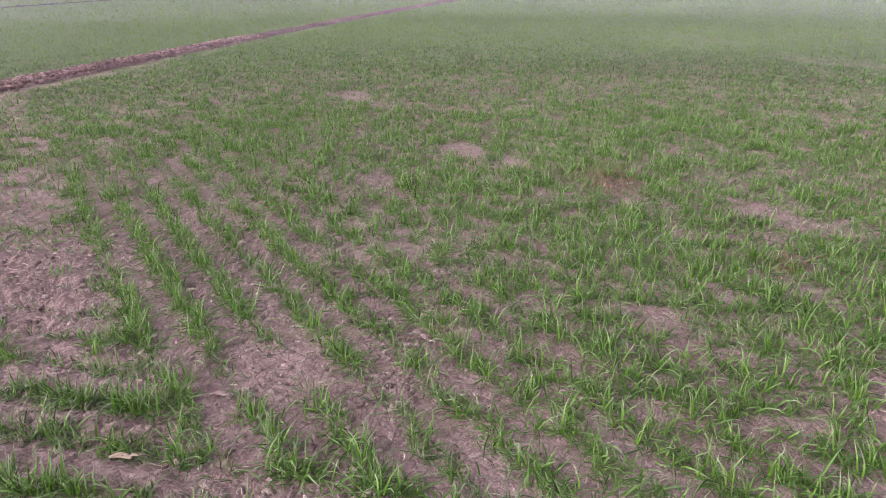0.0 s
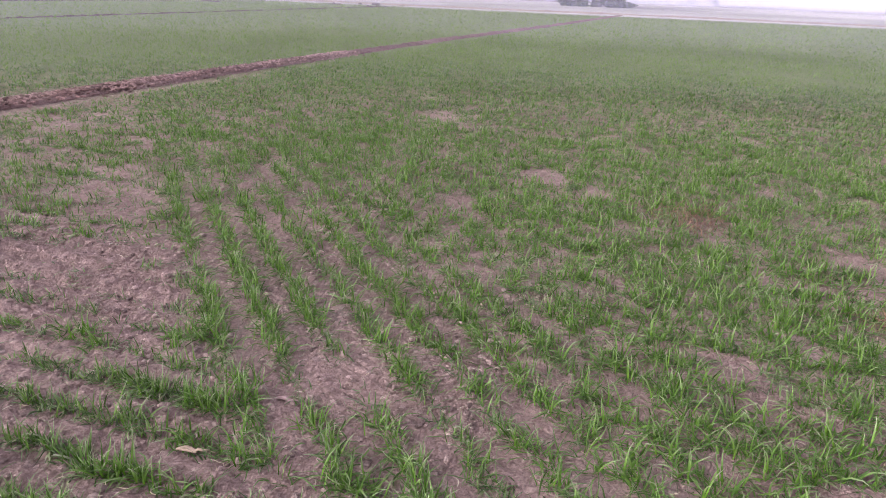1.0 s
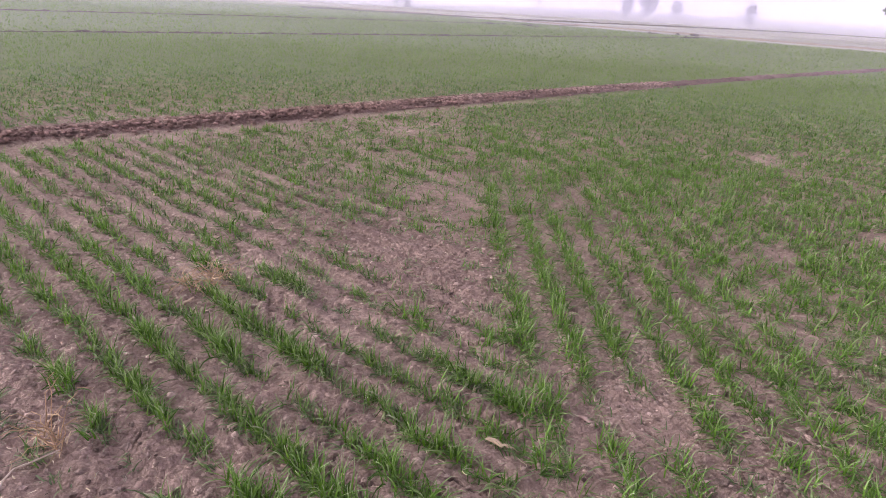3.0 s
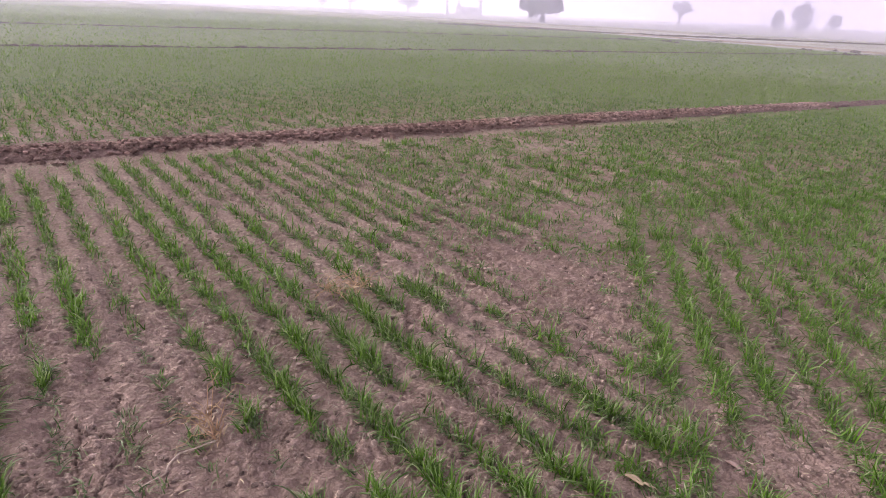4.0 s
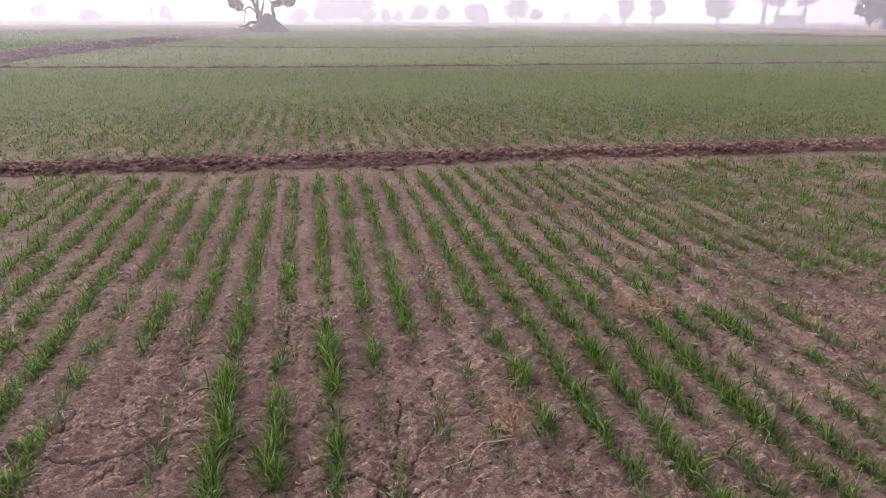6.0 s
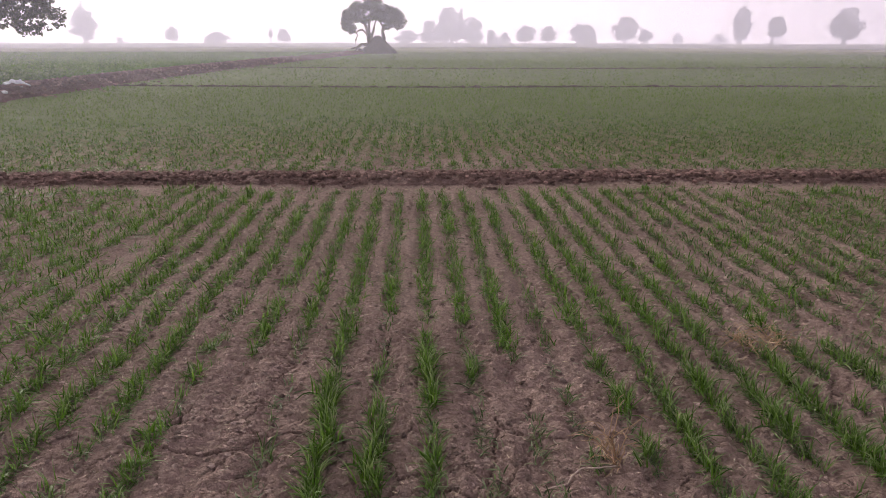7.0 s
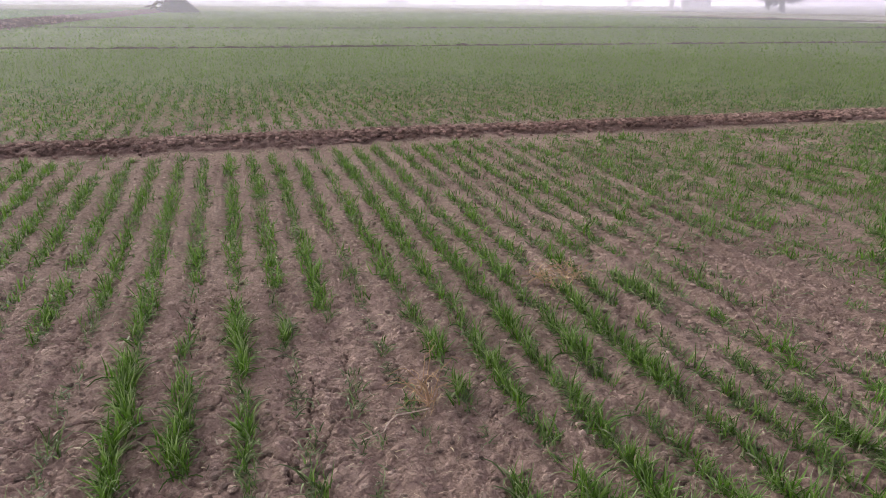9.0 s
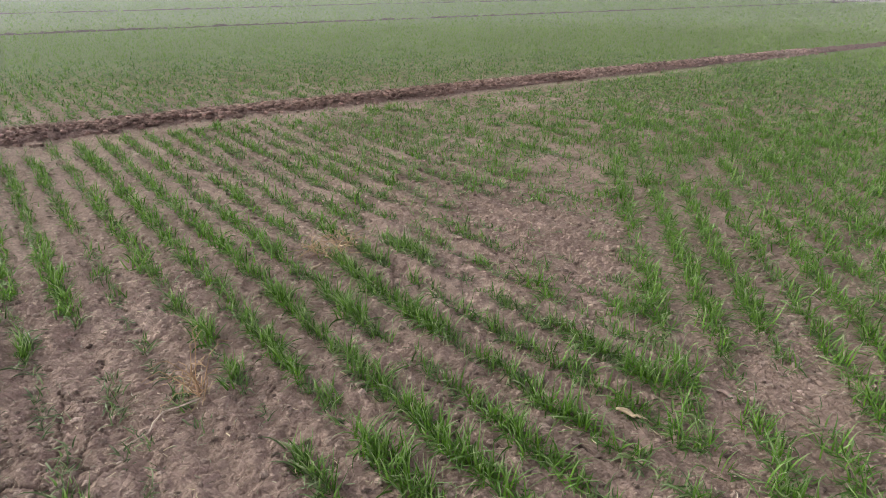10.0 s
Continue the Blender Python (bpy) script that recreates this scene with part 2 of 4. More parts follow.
def part(name, piece, mat, parent=None, label="", smooth=True):
    ob = new(name, mesh_of(name, *piece, mat, smooth))
    ob.parent = parent
    return tagged(ob, label) if label else ob


def lattice(i, j, seed):
    h = (i.astype(np.int64) * 374761393 + j.astype(np.int64) * 668265263 + seed * 974634777) & 0x7FFFFFFF
    h = ((h ^ (h >> 13)) * 1274126177) & 0x7FFFFFFF
    return ((h ^ (h >> 16)) & 0xFFFFFF) / float(0xFFFFFF)


def value_noise(x, y, seed=0):
    i, j = np.floor(x), np.floor(y)
    u, v = x - i, y - j
    u, v = u * u * (3 - 2 * u), v * v * (3 - 2 * v)
    i, j = i.astype(np.int64), j.astype(np.int64)
    a, b, c, d = lattice(i, j, seed), lattice(i + 1, j, seed), lattice(i, j + 1, seed), lattice(i + 1, j + 1, seed)
    return (a * (1 - u) + b * u) * (1 - v) + (c * (1 - u) + d * u) * v


def fbm(x, y, size, seed=0, octaves=4):
    total, amp, norm = 0.0, 1.0, 0.0
    for o in range(octaves):
        total = total + amp * value_noise(x / size * 2 ** o + 17.3 * o, y / size * 2 ** o - 9.1 * o, seed + o)
        norm, amp = norm + amp, amp * 0.5
    return total / norm


def spot(x, y, cx, cy, rx, ry, turn=0.0):
    """1 in the middle of an ellipse, falling softly to 0 at its rim."""
    c, s = math.cos(radians(turn)), math.sin(radians(turn))
    u, v = ((x - cx) * c + (y - cy) * s) / rx, (-(x - cx) * s + (y - cy) * c) / ry
    return np.clip(1.6 * (1 - np.sqrt(u * u + v * v)), 0, 1)


def to_line(x, y, points):
    """Distance from a polyline."""
    best = np.full(np.shape(x), 1e9)
    for (ax, ay), (bx, by) in zip(points, points[1:]):
        ux, uy = bx - ax, by - ay
        t = np.clip(((x - ax) * ux + (y - ay) * uy) / (ux * ux + uy * uy), 0, 1)
        best = np.minimum(best, np.hypot(x - ax - t * ux, y - ay - t * uy))
    return best


# ---- the plan of the fields ----
RIDGE = ((-60, 7.75), (-9, 7.66), (0, 7.6), (8, 7.45), (14, 7.2), (20, 6.9), (30, 6.1), (50, 5.0))
BANK = ((-11.7, -40), (-11.2, 7.6), (-11.0, 17), (-10.9, 23), (-10.5, 29), (-9.6, 37), (-7.6, 52), (-5.4, 70))
CROSS = (((-9.8, 22.5), (-3, 21.8), (1, 21.6), (7, 21.8), (13, 21.7), (50, 21.0)), ((-8.6, 36.0), (0, 34.6), (8, 34.4), (20, 35.2), (50, 33.5)))
ROW, SLANT, SLANT_AT = 0.2025, 0.207, 0.31       # the drill's spacing; its rows aslant at 45 degrees and the first one's offset
# what stands out from the even crop: bare and lush spots (x, y, half widths, turn), and stretches (row, from y, to y)
BARE = ((2.64, 3.1, 0.34, 0.95, 10), (2.4, 2.55, 0.3, 0.4, 0), (4.52, 1.52, 0.26, 0.2, 45), (5.6, 1.06, 0.3, 0.22, 45), (4.8, -0.2, 0.26, 0.22, 0),
        (4.5, 0.32, 0.28, 0.16, 45), (4.34, -1.14, 0.36, 0.2, 45), (2.2, 1.07, 0.2, 0.14, 45), (2.5, 0.45, 0.24, 0.12, 45), (2.83, -0.27, 0.26, 0.14, 45),
        (7.7, 2.8, 0.5, 0.25, 45), (12.0, -3.7, 1.4, 0.6, 45), (15.2, -2.2, 1.6, 0.6, 30), (-2.84, 3.9, 0.22, 0.22, 0), (-2.4, 5.1, 0.14, 0.6, 0))
RICH = ((3.34, -0.03, 0.24, 0.2, 45), (3.45, -0.59, 0.28, 0.22, 45), (3.06, -0.85, 0.4, 0.2, 45), (2.77, 1.14, 0.3, 0.16, 45), (2.3, -0.58, 0.25, 0.2, 0),
        (2.54, -1.01, 0.3, 0.2, 0), (3.5, 2.5, 0.7, 0.34, 45), (3.6, 1.95, 0.5, 0.3, 45), (2.08, 2.42, 0.12, 0.4, 0), (1.26, 1.55, 0.22, 0.2, 0),
        (1.78, 1.45, 0.2, 0.2, 0), (-2.2, 3.3, 0.35, 1.1, 0), (-3.6, 5.0, 0.9, 0.9, 0), (-2.2, 5.6, 0.2, 0.6, 0))
STRONG = ((0, 2.67, 3.43), (0, 4.06, 5.31), (1, 3.65, 4.55), (2, 3.35, 4.0), (4, 3.05, 4.7), (5, 4.0, 6.4), (4, 2.3, 2.6), (4, 1.7, 1.98), (5, 1.5, 1.8), (6, 3.5, 5.0),
          (6, 2.85, 3.2), (-1, 2.1, 2.55), (-1, 4.0, 4.5), (-2, 2.1, 3.05), (-2, 4.3, 5.7), (-3, 3.8, 4.8), (-4, 3.5, 4.1), (-6, 3.45, 3.95), (7, 2.5, 2.75), (-5, 5.2, 6.2))
FAIR = ((0, 2.2, 2.6), (0, 6.2, 7.1), (1, 5.1, 6.6), (2, 4.9, 6.4), (3, 5.8, 6.6), (4, 4.75, 5.8), (4, 2.7, 3.0), (5, 3.0, 3.9), (-1, 2.55, 2.8), (-2, 3.3, 4.3),
        (-4, 2.8, 3.3), (-4, 4.3, 5.2), (-6, 2.95, 3.1), (6, 5.0, 6.2), (7, 3.0, 4.4), (8, 2.2, 3.2), (5, 2.0, 2.7), (6, 1.8, 2.4))
POOR = ((1, 1.6, 3.6), (2, 1.6, 3.3), (3, 1.6, 4.6), (0, 3.47, 4.0), (-1, 2.85, 3.9), (-2, 3.06, 3.3), (-3, 1.6, 3.6), (-4, 1.6, 2.7), (-5, 2.0, 4.4), (-6, 1.6, 2.5), (4, 2.0, 2.28))


def row_x(k):
    """Where drill row k runs; the seeder's passes meet at row 0."""
    return -0.235 + np.where(k < 0, 0.215, ROW) * k


def row_of(x):
    """The nearest drill row and the way off it."""
    k = np.rint((x + 0.235) / np.where(x < -0.235, 0.215, ROW))
    return k, x - row_x(k)


def vigour(x, y):
    """How well the crop stands: 0 bare, 1 lush."""
    aslant = x - y - 0.38
    v = 0.72 + 0.6 * (fbm(x, y, 1.1, 3) - 0.5) + 0.75 * (fbm(x, y, 0.24, 8, 2) - 0.5)
    v = v - 0.36 * spot(x, y, -0.1, 2.5, 1.3, 1.6) + 0.38 * np.clip((-1.35 - x) / 0.5, 0, 1) - 0.2 * spot(x, y, 1.75, 2.9, 0.8, 1.0)
    v = v + 0.16 * np.clip((x - 0.6) * 3, 0, 1) * np.clip((2.2 - y) * 2, 0, 1) * (aslant < 0) + 0.1 * np.clip(aslant * 3, 0, 1) + 0.2 * np.clip((aslant - 0.9) * 1.5, 0, 1) * np.clip((6 - x) / 2, 0.3, 1)
    v = v + 0.2 * np.clip((y - 3.8) * 1.2, 0, 1) * np.clip((x - 1.1) * 1.2, 0, 1) + 0.1 * np.clip((np.hypot(x, y) - 7) / 3, 0, 1)
    v = v + 0.5 * (y > ridge_y(x)) * np.clip((y - ridge_y(x) - 0.3) / 1.6, 0.2, 1)
    for b in BARE:
        v = v - 0.8 * spot(x, y, *b)
    for r in RICH:
        v = v + 0.38 * spot(x, y, *r)
    return v


def row_vigour(x, y):
    """What single stretches of the drill rows add to it."""
    k, off = row_of(x)
    v = np.zeros(np.shape(x))
    for stretches, gain in ((STRONG, 0.42), (FAIR, 0.2), (POOR, -0.3)):
        for row, a, b in stretches:
            v = v + gain * (k == row) * (np.abs(off) < 0.07) * np.clip((y - a) / 0.08, 0, 1) * np.clip((b - y) / 0.08, 0, 1)
    for off, a, b in ((0.0, 2.2, 4.3), (1.0, 2.3, 4.0), (2.0, 2.6, 3.4)):
        v = v + 0.42 * (np.abs((x - y) * 0.7071 - SLANT_AT - SLANT * off) < 0.07) * ((x > a) & (x < b))
    return v


def ridge_y(x):
    return np.interp(x, [p[0] for p in RIDGE], [p[1] for p in RIDGE])


# ---- ground ----
def graded(a, b, step, growth, reach):
    """Even steps from a to b, then growing ones out to reach on both sides."""
    mid, out, d = list(np.arange(a, b, step)), [0.0], step
    while out[-1] < reach:
        d *= growth
        out.append(out[-1] + d)
    out = np.array(out[1:])
    return np.concatenate((a - out[::-1], mid, mid[-1] + out))


CRACKS = (((0.03, 2.72), (0.03, 2.6), (0.0, 2.47), (-0.04, 2.32), (-0.1, 2.22), (-0.1, 2.1)), ((-0.42, 2.25), (-0.22, 2.26), (-0.1, 2.22), (0.01, 2.12), (0.11, 2.15)),
          ((-0.04, 3.09), (-0.04, 2.95), (-0.1, 2.87)), ((-0.04, 2.95), (0.02, 2.9)), ((0.2, 2.9), (0.18, 2.75)), ((-0.44, 3.5), (-0.42, 3.29)), ((-0.85, 3.24), (-0.93, 3.05)),
          ((-1.0, 2.62), (-0.8, 2.65), (-0.56, 2.54)), ((-1.24, 2.86), (-1.26, 2.68), (-1.4, 2.55), (-1.11, 2.5), (-0.87, 2.52)), ((-1.5, 2.82), (-1.52, 2.7), (-1.59, 2.56)),
          ((0.62, 2.24), (0.71, 2.35)), ((1.1, 1.74), (1.0, 1.67)), ((1.22, 1.36), (1.32, 1.41), (1.32, 1.3)), ((1.0, 1.6), (1.1, 1.55)))


def far_dip(x, y):
    """The land falls away gently beyond the far fields."""
    side = np.clip((np.degrees(np.arctan2(y, x)) - 30) / 25, 0, 1)
    return -0.0135 * side * np.clip(np.hypot(x, y) - 190, 0, 1500)


def ground_height(x, y, cracks=False):
    near = np.clip(1.6 - np.hypot(x, y - 2) / 9, 0, 1)
    crumbly = np.abs(fbm(x, y, 0.07, 41, 3) - 0.5) * 2
    h = 0.05 * (fbm(x, y, 2.5, 21) - 0.5) + 0.03 * (fbm(x, y, 0.24, 31, 3) - 0.5) + 0.024 * (crumbly - 0.3) + 0.016 * (np.abs(fbm(x, y, 0.034, 45, 2) - 0.5) * 2 - 0.25) * (0.4 + fbm(x, y, 0.3, 48, 2))
    h = h - 0.010 * np.cos(row_of(x)[1] / ROW * 2 * math.pi) * (np.abs(y) < 7) * (x - y < 0.3)
    wx, wy = x + 0.06 * (fbm(x, y, 0.09, 51) - 0.5), y + 0.06 * (fbm(x, y, 0.09, 61) - 0.5)
    fine = (x > -2.0) & (x < 3.6) & (y > 0.0) & (y < 4.6)
    gap = np.full(x.shape, 1.0)
    for line in CRACKS:
        gap[fine] = np.minimum(gap[fine], to_line(wx[fine], wy[fine], line))
    d1, d2 = np.full(x.shape, 9.0), np.full(x.shape, 9.0)
    ci, cj = np.floor(wx / 0.3), np.floor(wy / 0.3)
    for a in (-1, 0, 1):
        for b in (-1, 0, 1):
            i, j = (ci + a).astype(np.int64), (cj + b).astype(np.int64)
            d = np.hypot((i + lattice(i, j, 5)) * 0.3 - wx, (j + lattice(i, j, 6)) * 0.3 - wy)
            d2 = np.where(d < d1, d1, np.minimum(d2, d))
            d1 = np.minimum(d1, d)
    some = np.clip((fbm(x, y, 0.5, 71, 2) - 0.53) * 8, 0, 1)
    # how strongly crack shade is painted: full on CRACKS, patchy on cell edges
    crack_shade = np.maximum(np.clip(1.25 - gap / 0.0042, 0, 1), 0.7 * some * np.clip(1.1 - (d2 - d1) / 0.006, 0, 1) * fine)
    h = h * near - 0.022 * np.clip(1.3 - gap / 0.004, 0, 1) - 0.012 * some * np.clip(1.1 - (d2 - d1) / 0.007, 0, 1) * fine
    h = h + far_dip(x, y)
    return (h, crack_shade) if cracks else h


gx, gy = graded(-1.35, 2.6, 0.0078, 1.095, 2500), graded(1.5, 3.5, 0.0078, 1.095, 2500)
X, Y = np.meshgrid(gx, gy)
Z, crack_shade = ground_height(X.ravel(), Y.ravel(), True)
idx = np.arange(X.size).reshape(X.shape)
quads = np.stack((idx[:-1, :-1], idx[:-1, 1:], idx[1:, 1:], idx[1:, :-1]), -1).reshape(-1, 4)
ground = new("ground", mesh_of("ground", np.stack((X.ravel(), Y.ravel(), Z), -1), quads, SOIL, True, crack_shade=crack_shade, hazed_fallow=np.clip((X.ravel() - 46.5) / 2, 0, 1),
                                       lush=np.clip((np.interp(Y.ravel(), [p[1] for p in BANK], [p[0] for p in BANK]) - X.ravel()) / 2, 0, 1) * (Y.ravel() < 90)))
tagged(ground, "dry cracked pinkish brown soil of the wheat field", "ground", kind="structure")


def strip(path, half, height, step, across, rough, seed):
    """A bank of earth along a path: rounded in section, broken up by clods."""
    pts = np.array(path, float)
    lens = np.concatenate(([0], np.cumsum(np.hypot(*np.diff(pts, axis=0).T))))
    s = np.arange(0, lens[-1], step)
    cx, cy = np.interp(s, lens, pts[:, 0]), np.interp(s, lens, pts[:, 1])
    tx, ty = np.gradient(cx), np.gradient(cy)
    n = np.hypot(tx, ty)
    tx, ty = tx / n, ty / n
    u = np.linspace(-1, 1, across)
    S, U = np.meshgrid(s, u, indexing="ij")
    w = half * (0.85 + 0.5 * (fbm(s, s * 0, 1.3, seed) - 0.5))[:, None]
    x, y = cx[:, None] - ty[:, None] * U * w, cy[:, None] + tx[:, None] * U * w
    form = np.clip(1 - U ** 2, 0, 1) ** 0.8
    tall = height * (0.8 + 0.7 * (fbm(x, y, 0.8, seed + 1, 2) - 0.5))
    z = form * tall + rough * ((fbm(x, y, rough * 4.5, seed + 2, 3) - 0.42) * 1.4 + (fbm(x, y, rough * 1.3, seed + 3, 2) - 0.5) * 1.2) * np.clip(form * 3, 0, 1) - 0.03 * (1 - np.clip(form * 6, 0, 1))
    k = np.arange(x.size).reshape(x.shape)
    f = np.stack((k[:-1, :-1], k[1:, :-1], k[1:, 1:], k[:-1, 1:]), -1).reshape(-1, 4)
    return np.stack((x.ravel(), y.ravel(), z.ravel()), -1), f


near_ridge = [p for p in ((-12, 7.66), *RIDGE[1:5])]
ridge = tagged(new("earth_ridge", mesh_of("earth_ridge", *strip(near_ridge, 0.31, 0.04, 0.022, 34, 0.045, 100), DUG, False)),
       "low ridge of dark freshly dug clods between two wheat plots", "earth ridge", kind="structure")
tagged(new("earth_ridge", mesh_of("earth_ridge", *strip(RIDGE[4:], 0.26, 0.045, 0.06, 14, 0.05, 100), BANK_SOIL, False)),
       "low ridge of dark dug soil running off across the field", "earth ridge", kind="structure")
tagged(new("field_bank", mesh_of("field_bank", *strip(BANK[1:], 1.0, 0.25, 0.08, 30, 0.14, 140), BANK_SOIL, False)),
       "broad bank of dark turned soil along the field's edge", "earth bank", kind="structure")
for c in CROSS:
    tagged(new("plot_ridge", mesh_of("plot_ridge", *strip(c, 0.1, 0.035, 0.1, 9, 0.06, 180), PLOT_RIDGE, False)),
           "thin dark ridge of soil dividing the far wheat plots", "earth ridge", kind="structure")
tagged(new("far_bank", mesh_of("far_bank", *strip(((38, 56), (52, 43), (78, 38), (97, 31), (108, 5), (110, -30)), 0.5, 0.13, 0.4, 9, 0.1, 195), PLOT_RIDGE, False)),
       "low dark earth bank beyond the dirt track", "earth bank", kind="structure")
tagged(new("track", mesh_of("track", *strip(((47.5, 62), (50.5, 45), (52.5, 30), (51.5, 16), (52.5, 4), (52, -10), (52, -45)), 0.9, 0.10, 0.4, 9, 0.04, 190), TRACK, True)),
       "pale raised dirt track along the field's far edge", "dirt track", kind="structure")


def lumps(count, where, size, seed):
    """Loose clods: squat, angular, each of another shape."""
    r = np.random.default_rng(seed)
    bm = bmesh.new()
    bmesh.ops.create_icosphere(bm, subdivisions=1, radius=1)
    v0, f0 = np.array([v.co[:] for v in bm.verts]), np.array([[v.index for v in f.verts] for f in bm.faces])
    bm.free()
    out = []
    for _ in range(count):
        x, y, z = where(r)
        s = size * r.uniform(0.35, 1.0) ** 1.5 * np.array((r.uniform(0.7, 1.3), r.uniform(0.7, 1.3), r.uniform(0.45, 0.8)))
        a = r.uniform(0, 6.28)
        v = v0 * (1 + r.uniform(-0.28, 0.28, (len(v0), 1))) * s
        v = np.stack((v[:, 0] * math.cos(a) - v[:, 1] * math.sin(a), v[:, 0] * math.sin(a) + v[:, 1] * math.cos(a), v[:, 2]), -1)
        out.append((v + (x, y, z), f0))
    return joined(out)


def settled(piece):
    """Sets loose lumps of 12 corners each down on the soil below them."""
    v, f = piece
    mid = v.reshape(-1, 12, 3).mean(1)
    v[:, 2] += np.repeat(ground_height(mid[:, 0], mid[:, 1]), 12)
    return v, f


def on_ridge(r):
    x, o = r.uniform(-7, 14), r.normal(-0.03, 0.15)
    return x, ridge_y(x) + o, 0.06 * max(0, 1 - (o / 0.42) ** 2) + 0.004


def on_bank(r):
    y, o = r.uniform(8, 45), r.normal(0, 0.55)
    return np.interp(y, [p[1] for p in BANK], [p[0] for p in BANK]) + o, y, 0.27 * max(0, 1 - (o / 1.1) ** 2)


def on_soil(r):
    x, y = r.uniform(-2.2, 3.4), 0.6 + 6.0 * r.uniform(0, 1) ** 1.6
    return x, y, 0.0


tagged(new("ridge_clods", mesh_of("ridge_clods", *lumps(5200, on_ridge, 0.034, 11), CLOD, False)), "dark loose clods of dug earth on the ridge", "clods", kind="stuff")
tagged(new("bank_clods", mesh_of("bank_clods", *lumps(3600, on_bank, 0.075, 12), CLOD, False)), "dark loose clods of earth on the bank", "clods", kind="stuff")
tagged(new("soil_crumbs", mesh_of("soil_crumbs", *settled(lumps(12000, on_soil, 0.017, 13)), CRUMB, False)), "small dry crumbs of soil strewn between rows", "soil crumbs", kind="stuff")


# ---- blades ----
def blades(x, y, z, turn, rise, bend, length, width, vig, sections):
    """Grass blades: arrays of foot, heading, rise at the foot and bend towards the tip; tapered ribbons that twist, with a pointed tip."""
    n, k = len(x), sections
    s = np.linspace(0, 1, k + 1)
    seg = (length / k)[:, None]
    angle = rise[:, None] - bend[:, None] * (s[None, :-1] + 0.5 / k) ** 1.4
    out = np.concatenate((np.zeros((n, 1)), np.cumsum(np.cos(angle) * seg, 1)), 1)
    up = np.concatenate((np.zeros((n, 1)), np.cumsum(np.sin(angle) * seg, 1)), 1)
    up = np.maximum(up, 0.006 + 0.004 * (np.arange(n) % 3)[:, None] * s[None])
    veer = turn[:, None] + (((np.arange(n) * 0.618) % 1.0) - 0.5)[:, None] * 1.3 * s[None] ** 2
    px, py, pz = x[:, None] + out * np.cos(veer), y[:, None] + out * np.sin(veer), z[:, None] + up
    half = 0.5 * width[:, None] * (np.minimum(1.0, 0.75 + s[None, :-1]) * (1 - s[None, :-1] ** 3))
    twist = (((np.arange(n) * 0.7548) % 1.0) - 0.5)[:, None] * (0.5 + 2.2 * s[None, :-1])
    ch, sh = np.cos(turn)[:, None], np.sin(turn)[:, None]
    flat, tall = half * np.cos(twist), half * np.sin(twist)
    wx, wy, wz = -sh * flat - np.sin(angle) * ch * tall, ch * flat - np.sin(angle) * sh * tall, np.cos(angle) * tall
    left = np.stack((px[:, :-1] + wx, py[:, :-1] + wy, pz[:, :-1] + wz), -1)
    right = np.stack((px[:, :-1] - wx, py[:, :-1] - wy, pz[:, :-1] - wz), -1)
    tip = np.stack((px[:, -1:], py[:, -1:], pz[:, -1:]), -1)
    verts = np.concatenate((left, right, tip), 1)
    m = 2 * k + 1
    tris = []
    for i in range(k - 1):
        tris += [(i, k + i, k + i + 1), (i, k + i + 1, i + 1)]
    tris.append((k - 1, 2 * k - 1, 2 * k))
    faces = (np.arange(n)[:, None, None] * m + np.array(tris)[None]).reshape(-1, 3)
    along = np.concatenate((s[:-1], s[:-1], (1.0,)))
    return verts.reshape(-1, 3), faces, np.repeat(vig, m), np.tile(along, n)


def fan(n, r, flat=0.68):
    """Rise and bend of n blades, and which of them arch over: the young inner ones stand, a share of flat sprawls outwards."""
    arch = r.random(n) < flat
    rise = np.where(arch, r.uniform(18, 62, n), r.uniform(58, 88, n))
    bend = np.where(arch, r.uniform(60, 150, n), r.uniform(5, 55, n))
    return np.radians(rise), np.radians(bend), arch


def clumps(x, y, vig, each, long, wide, sections, spread=0.016, flat=0.68):
    """Wheat plants at x, y: each plant a few blades that fan out, more and longer where the vigour is high."""
    count = np.maximum(2, (each * (0.4 + 0.8 * vig) * rng.uniform(0.6, 1.4, len(x))).astype(int))
    i = np.repeat(np.arange(len(x)), count)
    n = len(i)
    v = np.clip(vig[i], 0, 1)
    length = long * (0.45 + 0.62 * v) * rng.uniform(0.5, 1.3, n)
    z = ground_height(x, y)[i] - 0.004
    turn = rng.uniform(0, 2 * math.pi, n)
    rise, bend, arch = fan(n, rng, flat)
    tint = np.clip(v + np.where(arch, -0.3, 0.2) - 0.22 * (spot(x, y, 2.7, 5.0, 2.1, 2.2) * (y < 7.2))[i], 0, 1)
    return blades(x[i] + rng.normal(0, spread, n), y[i] + rng.normal(0, spread * 1.3, n), z, turn, rise, bend, length, wide * rng.uniform(0.6, 1.25, n), tint, sections)


